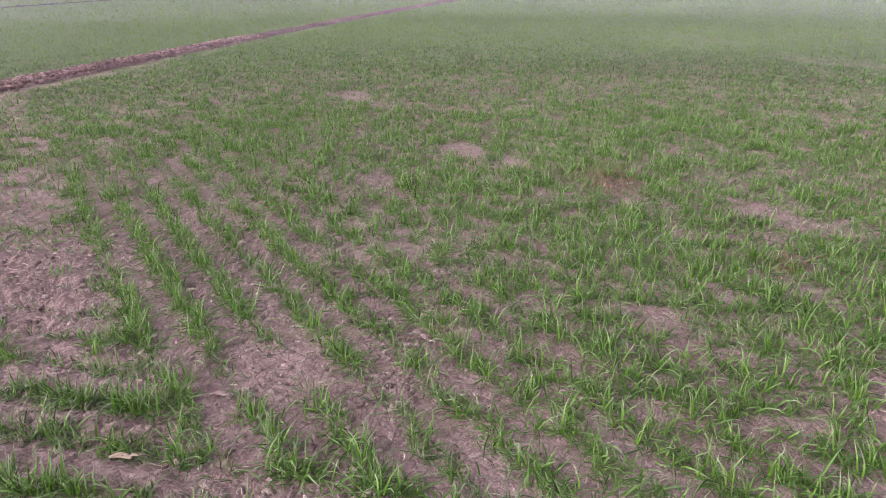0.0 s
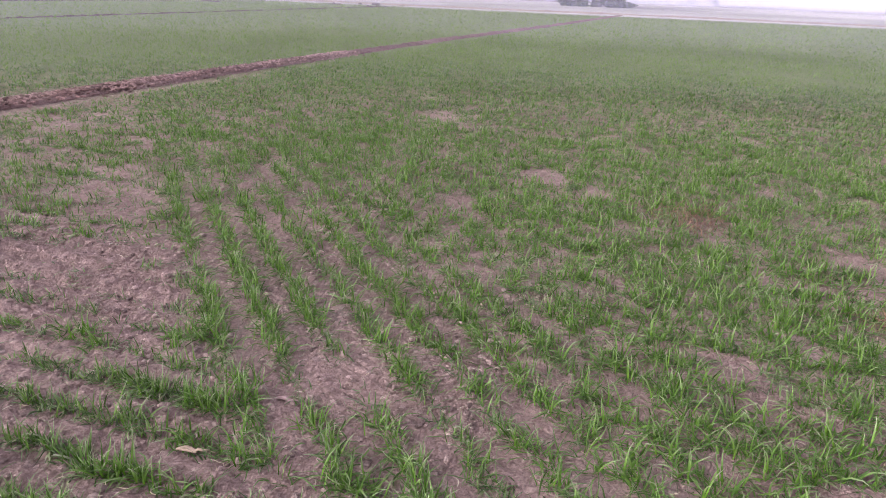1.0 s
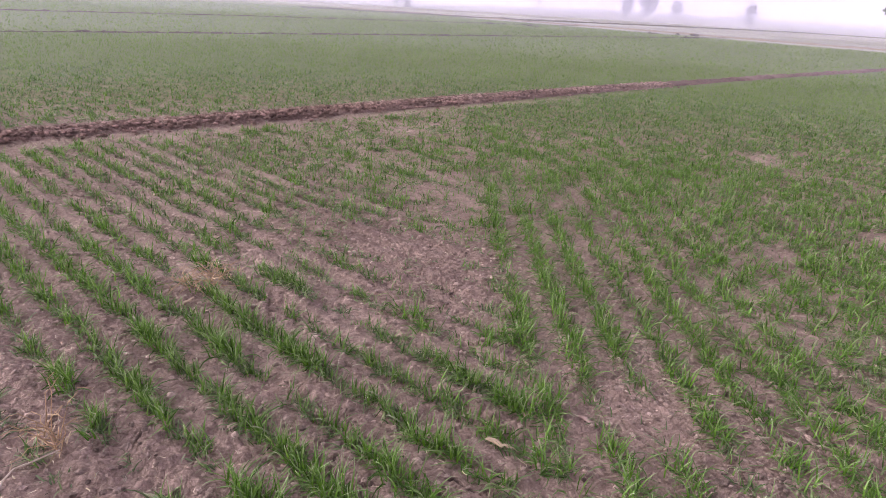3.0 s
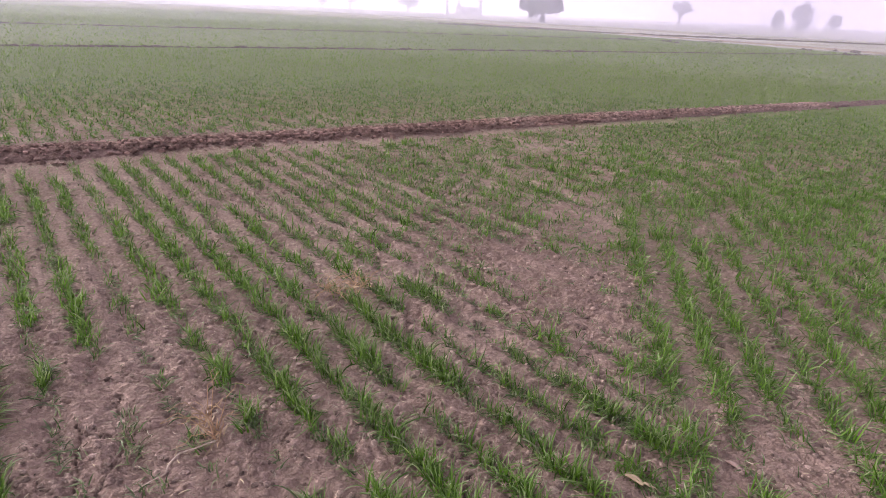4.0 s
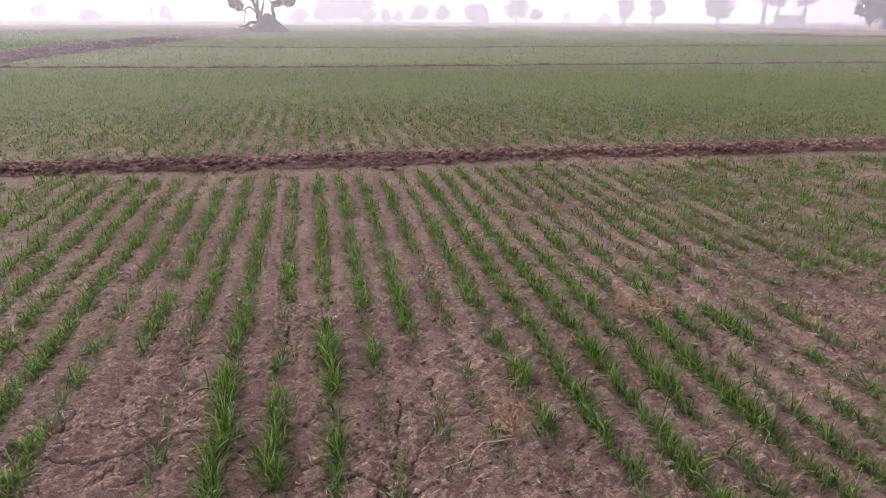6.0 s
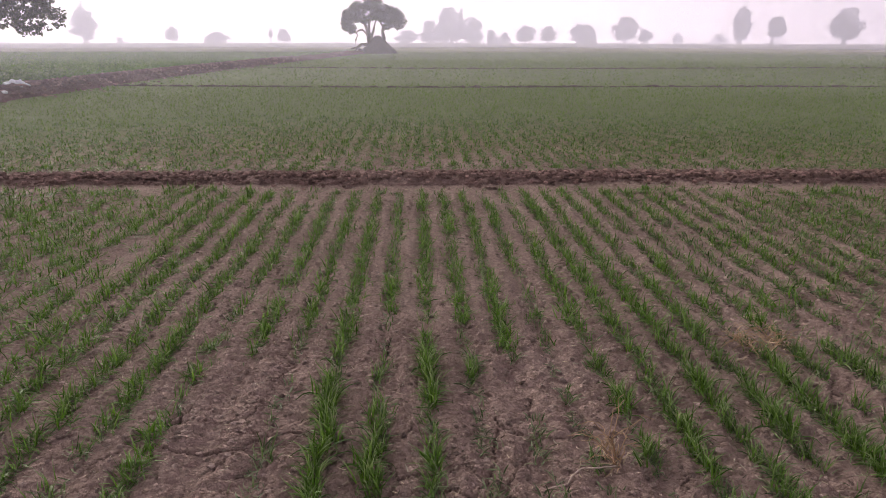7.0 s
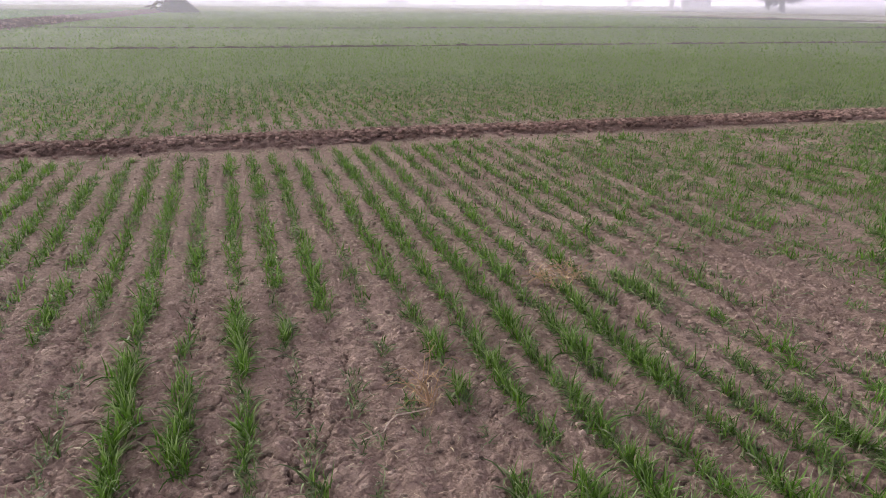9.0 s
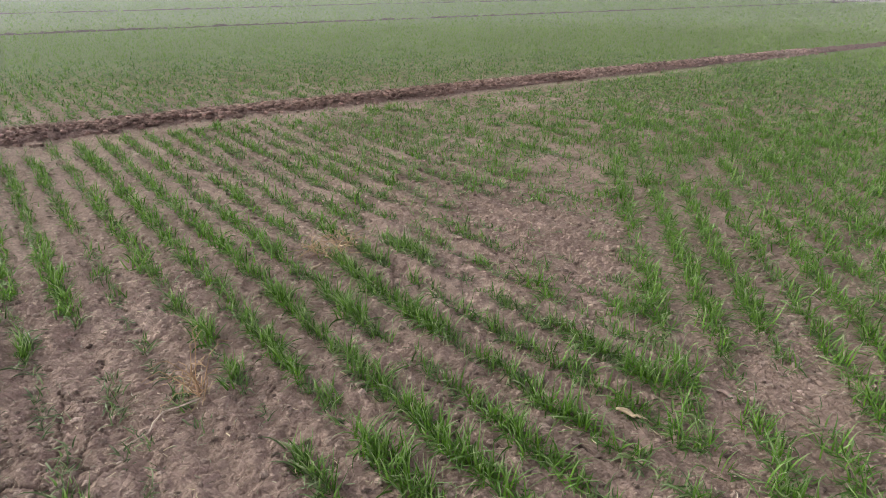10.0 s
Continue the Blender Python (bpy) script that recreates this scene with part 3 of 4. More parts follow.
def drilled(near, far, along, wander, behind=False):
    """Plants of the drill rows between two distances from the first eye, thinned by the vigour of the place."""
    lo, hi = -far - 1, far + 1
    s = np.arange(lo, hi, along)
    places = []
    for turned in (False, True):
        K, B = np.meshgrid(np.arange(math.floor(lo / ROW), math.ceil(hi / ROW)), s)
        K, B = K.ravel(), B.ravel() + rng.uniform(-0.5, 0.5, K.size) * along
        if turned:                                    # the drill turned here: rows that run aslant
            off = SLANT_AT + SLANT * K + rng.normal(0, 1, K.size) * (wander + 0.05 * np.clip(np.maximum((K - 3) / 6, (B - 4.6) / 2.5), 0, 1)) + 0.03 * (fbm(K * 0.2, B, 1.5, 81, 2) - 0.5)
            x, y = (B + off) * 0.7071, (B - off) * 0.7071
        else:
            x, y = row_x(K), B
            loose = np.clip(np.maximum((x - 1.2) / 2.5, (-1.6 - x) / 1.6), 0, 1)
            x = x + rng.normal(0, 1, K.size) * (wander + 0.045 * loose) + 0.03 * (fbm(x * 0.2, y, 1.5, 81, 2) - 0.5)
        aslant = (x - y > 0.36) & (y < ridge_y(x)) & (x > 1.6)
        keep = aslant & (K >= 0) if turned else (~aslant | (rng.random(x.size) < 0.45 * np.clip(np.maximum((x - y - 1.6) / 2, (x - 3.6) / 2), 0, 1)))
        r, az = np.hypot(x, y), np.degrees(np.arctan2(y, x))
        ahead = (az > -25) & (az < 134)
        rim = r * (1 + rng.normal(0, 0.09, r.size))   # one stand thins out into the next
        keep &= (rim > near) & (rim < far) & (r > 0.8) & (~ahead if behind else ahead) & (np.abs(y - ridge_y(x) + 0.05) > 0.34 + 0.34 * fbm(x, y, 0.4, 97)) & (x < 46.5 + 1.5 * fbm(x, y, 3.0, 98))
        x, y = x[keep], y[keep]
        clear = np.abs(x - np.interp(y, [p[1] for p in BANK], [p[0] for p in BANK])) > 1.15
        for c in CROSS:
            clear &= np.abs(y - np.interp(x, [p[0] for p in c], [p[1] for p in c])) > 0.2
        places.append((x[clear], y[clear]))
    x, y = (np.concatenate(c) for c in zip(*places))
    v = vigour(x, y) + row_vigour(x, y)
    edge = np.clip(1.4 - np.abs(y - ridge_y(x)) / 0.7, 0, 1)
    v = v - 0.25 * edge + (0.8 + 0.8 * np.clip(1.5 - np.hypot(x, y - 2) / 3, 0, 1)) * (fbm(x, y, 0.15, 99, 2) - 0.5)
    stands = rng.random(len(x)) < np.clip(0.36 + 1.0 * v, 0.04, 1)
    return x[stands], y[stands], np.clip(v[stands], 0.02, 1.0)


NEAR_X, NEAR_Y = (-1.2, 1.7), (1.5, 3.3)         # the stretch whose tufts stand singly


def wheat(name, label, x, y, v, *args):
    verts, faces, vig, along = clumps(x, y, v, *args)
    ob = new(name, mesh_of(name, verts, faces, HAZED_WHEAT if name == "far_wheat" or args[3] == 1 else WHEAT, True, vigour=vig, along=along))
    return tagged(ob, label, "wheat", kind="stuff")


nx, ny, nv = drilled(0.9, 7.6, 0.04, 0.014)
far_row = ~((nx > NEAR_X[0]) & (nx < NEAR_X[1]) & (ny > NEAR_Y[0]) & (ny < NEAR_Y[1]))
for part_of, sections in ((np.hypot(nx, ny) < 3.8, 4), (np.hypot(nx, ny) >= 3.8, 3)):
    pick = far_row & part_of
    wheat("wheat_rows", "young green wheat plants in drilled rows on bare soil", nx[pick], ny[pick], nv[pick], *((23.0, 0.102, 0.0057) if sections == 4 else (18.0, 0.092, 0.007)), sections, 0.02 if sections == 4 else 0.026, 0.74)
mx, my, mv = drilled(7.6, 13, 0.05, 0.03)
wheat("wheat_plot", "young green wheat of the plots beyond the ridge", mx, my, 0.66 * mv, 13.5, 0.09, 0.013, 2, 0.036, 0.86)
mx, my, mv = drilled(13, 22, 0.075, 0.04)
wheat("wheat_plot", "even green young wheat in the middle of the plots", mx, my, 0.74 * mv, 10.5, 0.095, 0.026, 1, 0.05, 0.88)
fx, fy, fv = drilled(22, 70, 0.28, 0.08)
beyond = fx < np.interp(fy, [p[1] for p in BANK], [p[0] for p in BANK])
wheat("lush_wheat", "dark lush green wheat of the field beyond the bank", fx[beyond], fy[beyond], 0.6 + 0.4 * fv[beyond], 5.0, 0.13, 0.085, 2, 0.14, 0.8)
fx, fy, fv = fx[~beyond], fy[~beyond], fv[~beyond]
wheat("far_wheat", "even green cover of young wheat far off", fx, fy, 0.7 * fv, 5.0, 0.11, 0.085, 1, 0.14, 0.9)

bx, by, bv = drilled(0.5, 10, 0.12, 0.02, True)
wheat("back_wheat", "young green wheat in rows behind the path's start", bx, by, bv, 4.6, 0.12, 0.011, 2, 0.03)

# straw bits on the soil
n = 32000
sx, sy = rng.uniform(-3, 5, n), rng.uniform(-1.2, 7.2, n)
side = rng.random(n) < 0.42
sx = np.where(side, rng.uniform(-6, 12, n), sx)
sy = np.where(side, ridge_y(sx) + np.where(rng.random(n) < 0.5, -1, 1) * rng.normal(0.5, 0.15, n), sy)
sv = blades(sx, sy, ground_height(sx, sy) + 0.003, rng.uniform(0, 6.28, n), np.radians(rng.uniform(0, 35, n)), np.radians(rng.uniform(10, 70, n)),
            np.where(side, rng.uniform(0.02, 0.07, n), rng.uniform(0.012, 0.045, n)), rng.uniform(0.002, 0.0042, n), rng.random(n), 3)
tagged(new("straw_litter", mesh_of("straw_litter", sv[0], sv[1], STRAW, True, vigour=sv[2], along=sv[3])), "bits of pale dry straw lying on the soil", "straw", kind="stuff")


# ---- mist ----
for radius, share, low, high in ((10, 0.055, (0.0, 0.7), (2.5, 10)), (19, 0.09, (0.0, 0.7), (3, 16)), (44, 0.17, (-0.1, 0.5), (4, 24)), (90, 0.3, (-0.05, 0.35), (6, 36)),
                                 (125, 0.28, (-0.3, 0.2), (8, 44)), (175, 0.34, (-3, -1), (10, 60)), (335, 0.5, (-6, -2), (20, 130))):
    a = np.radians(np.arange(0, 360, 5))
    ring = np.concatenate([np.stack((radius * np.cos(a), radius * np.sin(a), np.full(72, z)), -1) for z in (low[0] - 0.5, high[1] + 5)])
    i = np.arange(72)
    f = np.stack((i, (i + 1) % 72, 72 + (i + 1) % 72, 72 + i), -1)
    veil = new("mist", mesh_of("mist", ring, f, mist_material("mist", share, low, high), True))
    tagged(veil, "thin pale lavender morning mist over the fields", "mist", kind="structure")


# ---- tufts of the near rows, each on its own ----
def tuft_mesh(level):
    """One tuft of two or three plants on about 8 cm of row; level: its vigour."""
    k = 3
    x, y = rng.normal(0, 0.01, k), np.linspace(-0.045, 0.045, k)
    count = int(5 + 25 * level)
    i = np.repeat(np.arange(k), count)
    n = len(i)
    length = 0.112 * (0.5 + 0.6 * level) * rng.uniform(0.5, 1.3, n)
    rise, bend, arch = fan(n, rng, 0.72 - 0.22 * level)
    v = blades(x[i] + rng.normal(0, 0.011, n), y[i] + rng.normal(0, 0.016, n), np.full(n, -0.004), rng.uniform(0, 6.28, n), rise, bend, length,
               0.0058 * rng.uniform(0.55, 1.3, n), np.clip(level + np.where(arch, -0.32, 0.18) + rng.normal(0, 0.1, n), 0, 1), 5)
    return mesh_of("wheat_tuft", v[0], v[1], WHEAT, True, vigour=v[2], along=v[3])


LEVELS = (0.1, 0.35, 0.6, 0.95)
TUFTS = [[tuft_mesh(a) for _ in range(5)] for a in LEVELS]
TUFT_LABELS = ("thin grey-green wheat seedling on bare cracked soil", "small pale green wheat tuft in a drilled row",
               "green young wheat tuft in a drilled row", "lush bright green young wheat tuft in a drilled row")
tuft_spots = []
for k in range(int(row_of(np.array(NEAR_X[0]))[0]) + 1, int(row_of(np.array(NEAR_X[1]))[0]) + 1):
    s = NEAR_Y[0] + rng.uniform(0, 0.06)
    while s < NEAR_Y[1]:
        tuft_spots.append((float(row_x(np.array(k))) + rng.normal(0, 0.014), s))
        s += rng.uniform(0.06, 0.1)
tx, ty = np.array(tuft_spots).T
tv = vigour(tx, ty) + row_vigour(tx, ty) - 0.04 + 0.9 * (fbm(tx, ty, 0.15, 99, 2) - 0.5)
tz = ground_height(tx, ty)
for x, y, z, v in zip(tx, ty, tz, tv):
    if rng.random() > 0.42 + 0.8 * v:
        continue
    i = int(np.argmin([abs(v - 0.02 - a) for a in LEVELS]))
    ob = new("wheat_tuft", TUFTS[i][rng.integers(5)])
    ob.matrix_world = pose(x, y, z, 0, 0, rng.choice((0, 180)) + rng.normal(0, 14)) @ Matrix.Diagonal((*(rng.uniform(0.85, 1.15),) * 2, rng.uniform(0.85, 1.2), 1))
    tagged(ob, TUFT_LABELS[i], "wheat tuft", group="wheat tufts of the near rows")


# ---- small things on the soil ----
def height_at(x, y):
    return float(ground_height(np.array([x]), np.array([y]))[0])


def tube(path, radii, sides=7, flat=1.0):
    """A tapered tube along a path; flat squeezes it in height."""
    p = np.array(path, float)
    t = np.gradient(p, axis=0)
    t /= np.linalg.norm(t, axis=1)[:, None] + 1e-9
    ref = np.where(np.abs(t[:, 2:]) > 0.9, np.array([[1.0, 0, 0]]), np.array([[0, 0, 1.0]]))
    a = np.cross(t, ref)
    a /= np.linalg.norm(a, axis=1)[:, None]
    b = np.cross(a, t)
    th = np.linspace(0, 2 * math.pi, sides, endpoint=False)
    r = np.array(radii, float)[:, None, None]
    v = p[:, None] + r * (np.cos(th)[None, :, None] * a[:, None] + flat * np.sin(th)[None, :, None] * b[:, None])
    n, k = len(p), sides
    i, j = np.meshgrid(np.arange(n - 1), np.arange(k), indexing="ij")
    f = np.stack((i * k + j, i * k + (j + 1) % k, (i + 1) * k + (j + 1) % k, (i + 1) * k + j), -1).reshape(-1, 4)
    return v.reshape(-1, 3), f


def bent(a, b, n, sag, wander, r):
    """A wandering line from a to b."""
    s = np.linspace(0, 1, n)[:, None]
    p = np.array(a, float) * (1 - s) + np.array(b, float) * s
    p[:, 2] += sag * np.sin(math.pi * s[:, 0])
    p[1:-1] += r.normal(0, wander, (n - 2, 3))
    return p


def thing(name, x, y, z, label, category):
    ob = tagged(new(name), label, category)
    ob.location = (x, y, z)
    return ob


def husk(x, y, turn, size, mat, label, seed):
    """A dried cob husk: a flattened, closed leaf roll with torn shreds at one end."""
    r = np.random.default_rng(seed)
    ob = thing("husk", x, y, height_at(x, y) + 0.012 * size, label, "husk")
    ob.rotation_euler = (0, 0, radians(turn))
    s = np.linspace(0, 1, 9)
    part("leaf_roll", tube(np.stack((0.1 * size * (s - 0.4), 0.008 * size * np.sin(s * 4), 0.006 * size * np.sin(s * 3)), -1),
                           0.017 * size * np.sin(0.35 + 2.5 * s) ** 0.8, 9, 0.6), mat, ob)
    for k in range(4):
        p = bent((0.05 * size, 0, 0.004), ((0.085 + 0.02 * k) * size, r.uniform(-0.05, 0.05) * size, -0.006), 6, 0.012 * size, 0.003, r)
        part("shred", tube(p, np.linspace(0.005, 0.0012, 6) * size, 5, 0.35), mat, ob)
    return ob


PINK_HUSK = plain_material("weathered_husk", (0.2, 0.12, 0.11), (0.38, 0.26, 0.24), 50, 0.85, 0.004)
husk(1.555, 1.435, -78, 0.72, HUSK, "dry tan cob husk with torn shreds on soil", 1)
husk(1.93, 1.3, -88, 0.66, PINK_HUSK, "weathered pinkish cob husk lying on bare soil", 2)
husk(1.25, 3.16, 20, 0.6, HUSK, "small tan husk among dry straw", 3)


def straw_heap(name, x, y, count, rx, ry, tall, mat, label, category, seed, long=0.16):
    """A loose heap of dry stems, some upright, most sprawling."""
    r = np.random.default_rng(seed)
    ob = thing(name, x, y, height_at(x, y), label, category)
    for _ in range(count):
        a, d = r.uniform(0, 6.28), r.uniform(0, 1) ** 0.5
        sx, sy = math.cos(a) * d * rx, math.sin(a) * d * ry
        b, m = r.uniform(0, 6.28), long * r.uniform(0.4, 1.2)
        up = tall * r.uniform(0, 1) ** 2
        part("stem", tube(bent((sx, sy, 0.003), (sx + m * math.cos(b), sy + m * math.sin(b), 0.004 + up), 6, 0.02 + 0.3 * up, 0.008, r),
                          np.linspace(0.0022, 0.0011, 6), 5), mat, ob)
    n = count * 2
    v = blades(r.normal(0, rx * 0.6, n), r.normal(0, ry * 0.6, n), np.full(n, 0.004), r.uniform(0, 6.28, n), np.radians(r.uniform(5, 80, n)),
               np.radians(r.uniform(20, 150, n)), r.uniform(0.04, 0.12, n), r.uniform(0.003, 0.006, n), r.random(n), 4)
    leaves = new("leaves", mesh_of("leaves", v[0], v[1], mat, True, vigour=v[2], along=v[3]))
    leaves.parent = ob
    return ob


WITHERED = blade_material("withered_stems", (0.36, 0.24, 0.16), (0.46, 0.33, 0.23), (0.55, 0.42, 0.3), (0.5, 0.4, 0.3), 0.15)
straw_heap("dry_weed", 0.43, 2.42, 16, 0.03, 0.08, 0.17, WITHERED, "withered straw-coloured weed with tangled stems", "weed", 4)
straw_heap("straw_heap", 1.45, 3.36, 34, 0.15, 0.11, 0.03, WITHERED, "loose flat heap of dry pinkish straw", "straw", 5, 0.2)
straw_heap("dead_weed", 4.87, -0.1, 80, 0.24, 0.24, 0.14, DEAD, "dead rust-brown weed patch in the wheat", "weed", 6)
straw_heap("dead_weed", 3.55, -1.0, 22, 0.08, 0.08, 0.1, DEAD, "small dead brown weed among wheat", "weed", 7)

STALK = plain_material("dry_stalk", (0.32, 0.23, 0.19), (0.5, 0.39, 0.33), 60, 0.8, 0.002)
stalk = thing("dry_stalk", 0.28, 2.29, height_at(0.28, 2.29) + 0.006, "long pale bent dry stalk lying on the soil", "stalk")
sr = np.random.default_rng(8)
part("stem", tube(((-0.16, -0.06, 0.0), (-0.11, -0.045, 0.006), (-0.05, -0.03, 0.008), (-0.03, -0.002, 0.02), (0.01, 0.03, 0.026), (0.07, 0.04, 0.02), (0.15, 0.06, 0.012)),
                  (0.0016, 0.0021, 0.0026, 0.0034, 0.0032, 0.0029, 0.0024), 8), STALK, stalk)
part("side_twig", tube(bent((0.0, 0.02, 0.022), (0.02, 0.07, 0.03), 5, 0.01, 0.003, sr), np.linspace(0.0025, 0.001, 5), 6), HUSK, stalk)

for x, y, s, seed in ((0.48, 7.12, 0.085, 21), (0.05, 7.1, 0.05, 22), (-1.0, 7.17, 0.06, 23), (0.62, 7.09, 0.045, 24), (-0.05, 3.0, 0.02, 25), (0.3, 2.98, 0.026, 26)):
    piece = lumps(1, lambda r: (0, 0, 0), s, seed)
    clod = new("clod", mesh_of("clod", *piece, DUG, False))
    clod.location = (x, y, height_at(x, y) + 0.1 * s)
    tagged(clod, "dark broken clod of earth on pale soil", "clod", group="loose clods")

for x, y, w, seed in ((38.4, 33.8, 0.2, 41), (41.6, 32.4, 0.18, 42), (40.8, 31.2, 0.14, 43), (46.4, 24.9, 0.17, 44), (49.6, 23.4, 0.25, 45), (44.3, 20.8, 0.24, 46)):
    heap = new("earth_heap", mesh_of("earth_heap", *lumps(9, lambda r: (r.normal(0, 1.4 * w), r.normal(0, 1.4 * w), 0.12 * w), w, seed), PLOT_RIDGE, False))
    heap.location = (x, y, 0.0)
    tagged(heap, "small dark heap of dug earth by the track", "earth heap", group="earth heaps by the track")

# the white sack on the bank
sack = thing("white_sack", -10.95, 19.1, 0.25, "crumpled white plastic sack lying on the earth bank", "sack")
bm = bmesh.new()
bmesh.ops.create_icosphere(bm, subdivisions=4, radius=1)
for v in bm.verts:
    c = v.co.copy()
    f = 1 + 0.35 * noise.noise(c * 1.6) + 0.16 * noise.noise(c * 4.5)
    v.co = Vector((c.x * 0.27 * f, c.y * 0.2 * f, max(-0.06, c.z * 0.13 * f + 0.05 * noise.noise(c * 2.2))))
sack_mesh = bpy.data.meshes.new("bag")
bm.to_mesh(sack_mesh)
bm.free()
sack_mesh.materials.append(PLASTIC)
bag = new("bag", sack_mesh)
bag.parent = sack
part("torn_corner", tube(((0.2, 0, 0.02), (0.28, 0.03, 0.04), (0.35, 0.02, 0.0), (0.4, -0.02, -0.02)), (0.06, 0.05, 0.04, 0.012), 8, 0.35), PLASTIC, sack)
scrap = thing("white_scrap", -10.2, 17.3, 0.2, "small crumpled scrap of pale plastic on the bank", "scrap")
part("sheet", lumps(1, lambda r: (0, 0, 0), 0.1, 31), PLASTIC, scrap, smooth=False)


# ---- trees ----
def leaf_cloud(r, blobs, count, size, droop=0.0, per=46, loose=0.34):
    """Leaves scattered through soft blobs (x, y, z, rx, rz), denser towards their rims; each leaf a bent lozenge."""
    blobs = np.array(blobs, float)
    w = blobs[:, 3] ** 2 * blobs[:, 4]
    i = r.choice(len(blobs), count, p=w / w.sum())
    d = r.normal(0, 1, (count, 3))
    d /= np.linalg.norm(d, axis=1)[:, None]
    # the leaves gather in sprays of their own
    c0 = r.normal(0, 1, (len(blobs), per, 3))
    c0 *= (r.uniform(0.25, 1.0, (len(blobs), per, 1)) ** 0.5) / np.linalg.norm(c0, axis=2)[..., None]
    q = c0[i, r.integers(0, per, count)] + d * loose * r.uniform(0, 1, (count, 1)) ** 0.6
    c = blobs[i, :3] + q * blobs[i][:, (3, 3, 4)]
    a, t = r.uniform(0, 6.28, count), r.normal(0, 0.7, count) - droop
    along = np.stack((np.cos(a) * np.cos(t), np.sin(a) * np.cos(t), np.sin(t)), -1)
    side = np.cross(along, r.normal(0, 1, (count, 3)))
    side /= np.linalg.norm(side, axis=1)[:, None] + 1e-9
    s = size * r.uniform(0.6, 1.4, (count, 1))
    v = np.stack((c - along * s, c + side * s * 0.5, c + along * s, c - side * s * 0.5), 1).reshape(-1, 3)
    f = (np.arange(count)[:, None] * 4 + np.arange(4)[None])
    return v, f


def crown_part(r, blobs, count, size, parent, droop=0.0, per=46, loose=0.34):
    v, f = leaf_cloud(r, blobs, count, size, droop, per, loose)
    me = mesh_of("crown", v, f, LEAF, False, vigour=np.repeat(r.random(len(f)), 4), along=np.zeros(len(v)))
    ob = new("crown", me)
    ob.parent = parent
    return ob


def at(az, dist):
    return dist * math.cos(radians(az)), dist * math.sin(radians(az))


def tree(az, dist, tall, wide, label, seed, clear=0.25, blob=7, leaves=2600, lean=0.0, form="round", trunk=None):
    """A tree at a bearing and distance: tapered trunk, limbs to every part of the crown, and a crown of leaf sprays with gaps."""
    r = np.random.default_rng(seed)
    x, y = at(az, dist)
    ob = thing("tree", x, y, float(far_dip(x, y)), label, "tree")
    side = Vector((math.sin(radians(az)), -math.cos(radians(az)), 0))
    foot, r0 = clear * tall, trunk or 0.05 * tall + 0.06
    top = np.array((side.x * lean * tall, side.y * lean * tall, foot))
    half, deep = wide / 2, tall - foot
    blobs = []
    if form == "column":
        for k in range(9):
            z = foot + deep * (k + 0.5) / 9
            w = half * (0.55 + 0.5 * math.sin(math.pi * min(1, (k + 1.2) / 9)))
            blobs.append((top[0] + r.normal(0, 0.12 * half), top[1] + r.normal(0, 0.12 * half), z, w, deep / 8))
    elif form == "cone":
        for k in range(11):
            q = (k + 0.4) / 11
            w = half * min(1.0, 1.45 * (1.02 - q)) * (0.6 + 0.2 * k if k < 2 else 1.0) * r.uniform(0.6, 1.15)
            for b in r.uniform(0, 6.28, 4 if k < 8 else 2):
                blobs.append((top[0] + 0.6 * w * math.cos(b), top[1] + 0.6 * w * math.sin(b), foot + deep * q, 0.5 * w + 0.2, deep / 16))
    else:
        for k in range(blob + 5):
            d = r.normal(0, 1, 3)
            d *= r.uniform(0.5, 1.0) * 0.62 / np.linalg.norm(d)
            if form == "flat":
                d[2] = r.uniform(0.25, 0.6)
            d[:2] *= 1.25 - 0.9 * max(0.0, d[2])
            blobs.append((top[0] * 1.6 + d[0] * half, top[1] * 1.6 + d[1] * half, foot + deep * (0.42 + 0.6 * d[2]), half * r.uniform(0.22, 0.36),
                          deep * r.uniform(0.2, 0.3) * (0.5 if form == "flat" else 1.0)))
        blobs.append((top[0] * 1.6, top[1] * 1.6, foot + deep * 0.68, half * 0.5, deep * 0.3))
        for b in np.arange(5) * 1.256 + r.uniform(0, 6):
            if form == "round" and clear < 0.4:
                blobs.append((top[0] * 1.3 + 0.36 * half * math.cos(b), top[1] * 1.3 + 0.36 * half * math.sin(b), foot + deep * r.uniform(0.06, 0.24), half * r.uniform(0.24, 0.38), deep * 0.15))
    stem = [tube(bent((0, 0, -0.1), tuple(top), 6, 0, 0.04 * r0, r), np.linspace(r0 * 1.25, r0 * 0.8, 6), 8)]
    for b in blobs:
        stem.append(tube(bent(tuple(top - (0, 0, 0.05)), b[:3], 6, 0.04 * tall, 0.03 * wide / 3, r), np.linspace(r0 * 0.4, r0 * 0.06, 6), 6))
    part("trunk", joined(stem), BARK, ob)
    crown_part(r, blobs, int(leaves * 1.9), 0.075 * wide ** 0.5 * (dist / 200) ** 0.5 + 0.07, ob, 0.0, 34, 0.24)
    return ob


def right_of(az):
    return np.array((math.sin(radians(az)), -math.cos(radians(az)), 0.0))


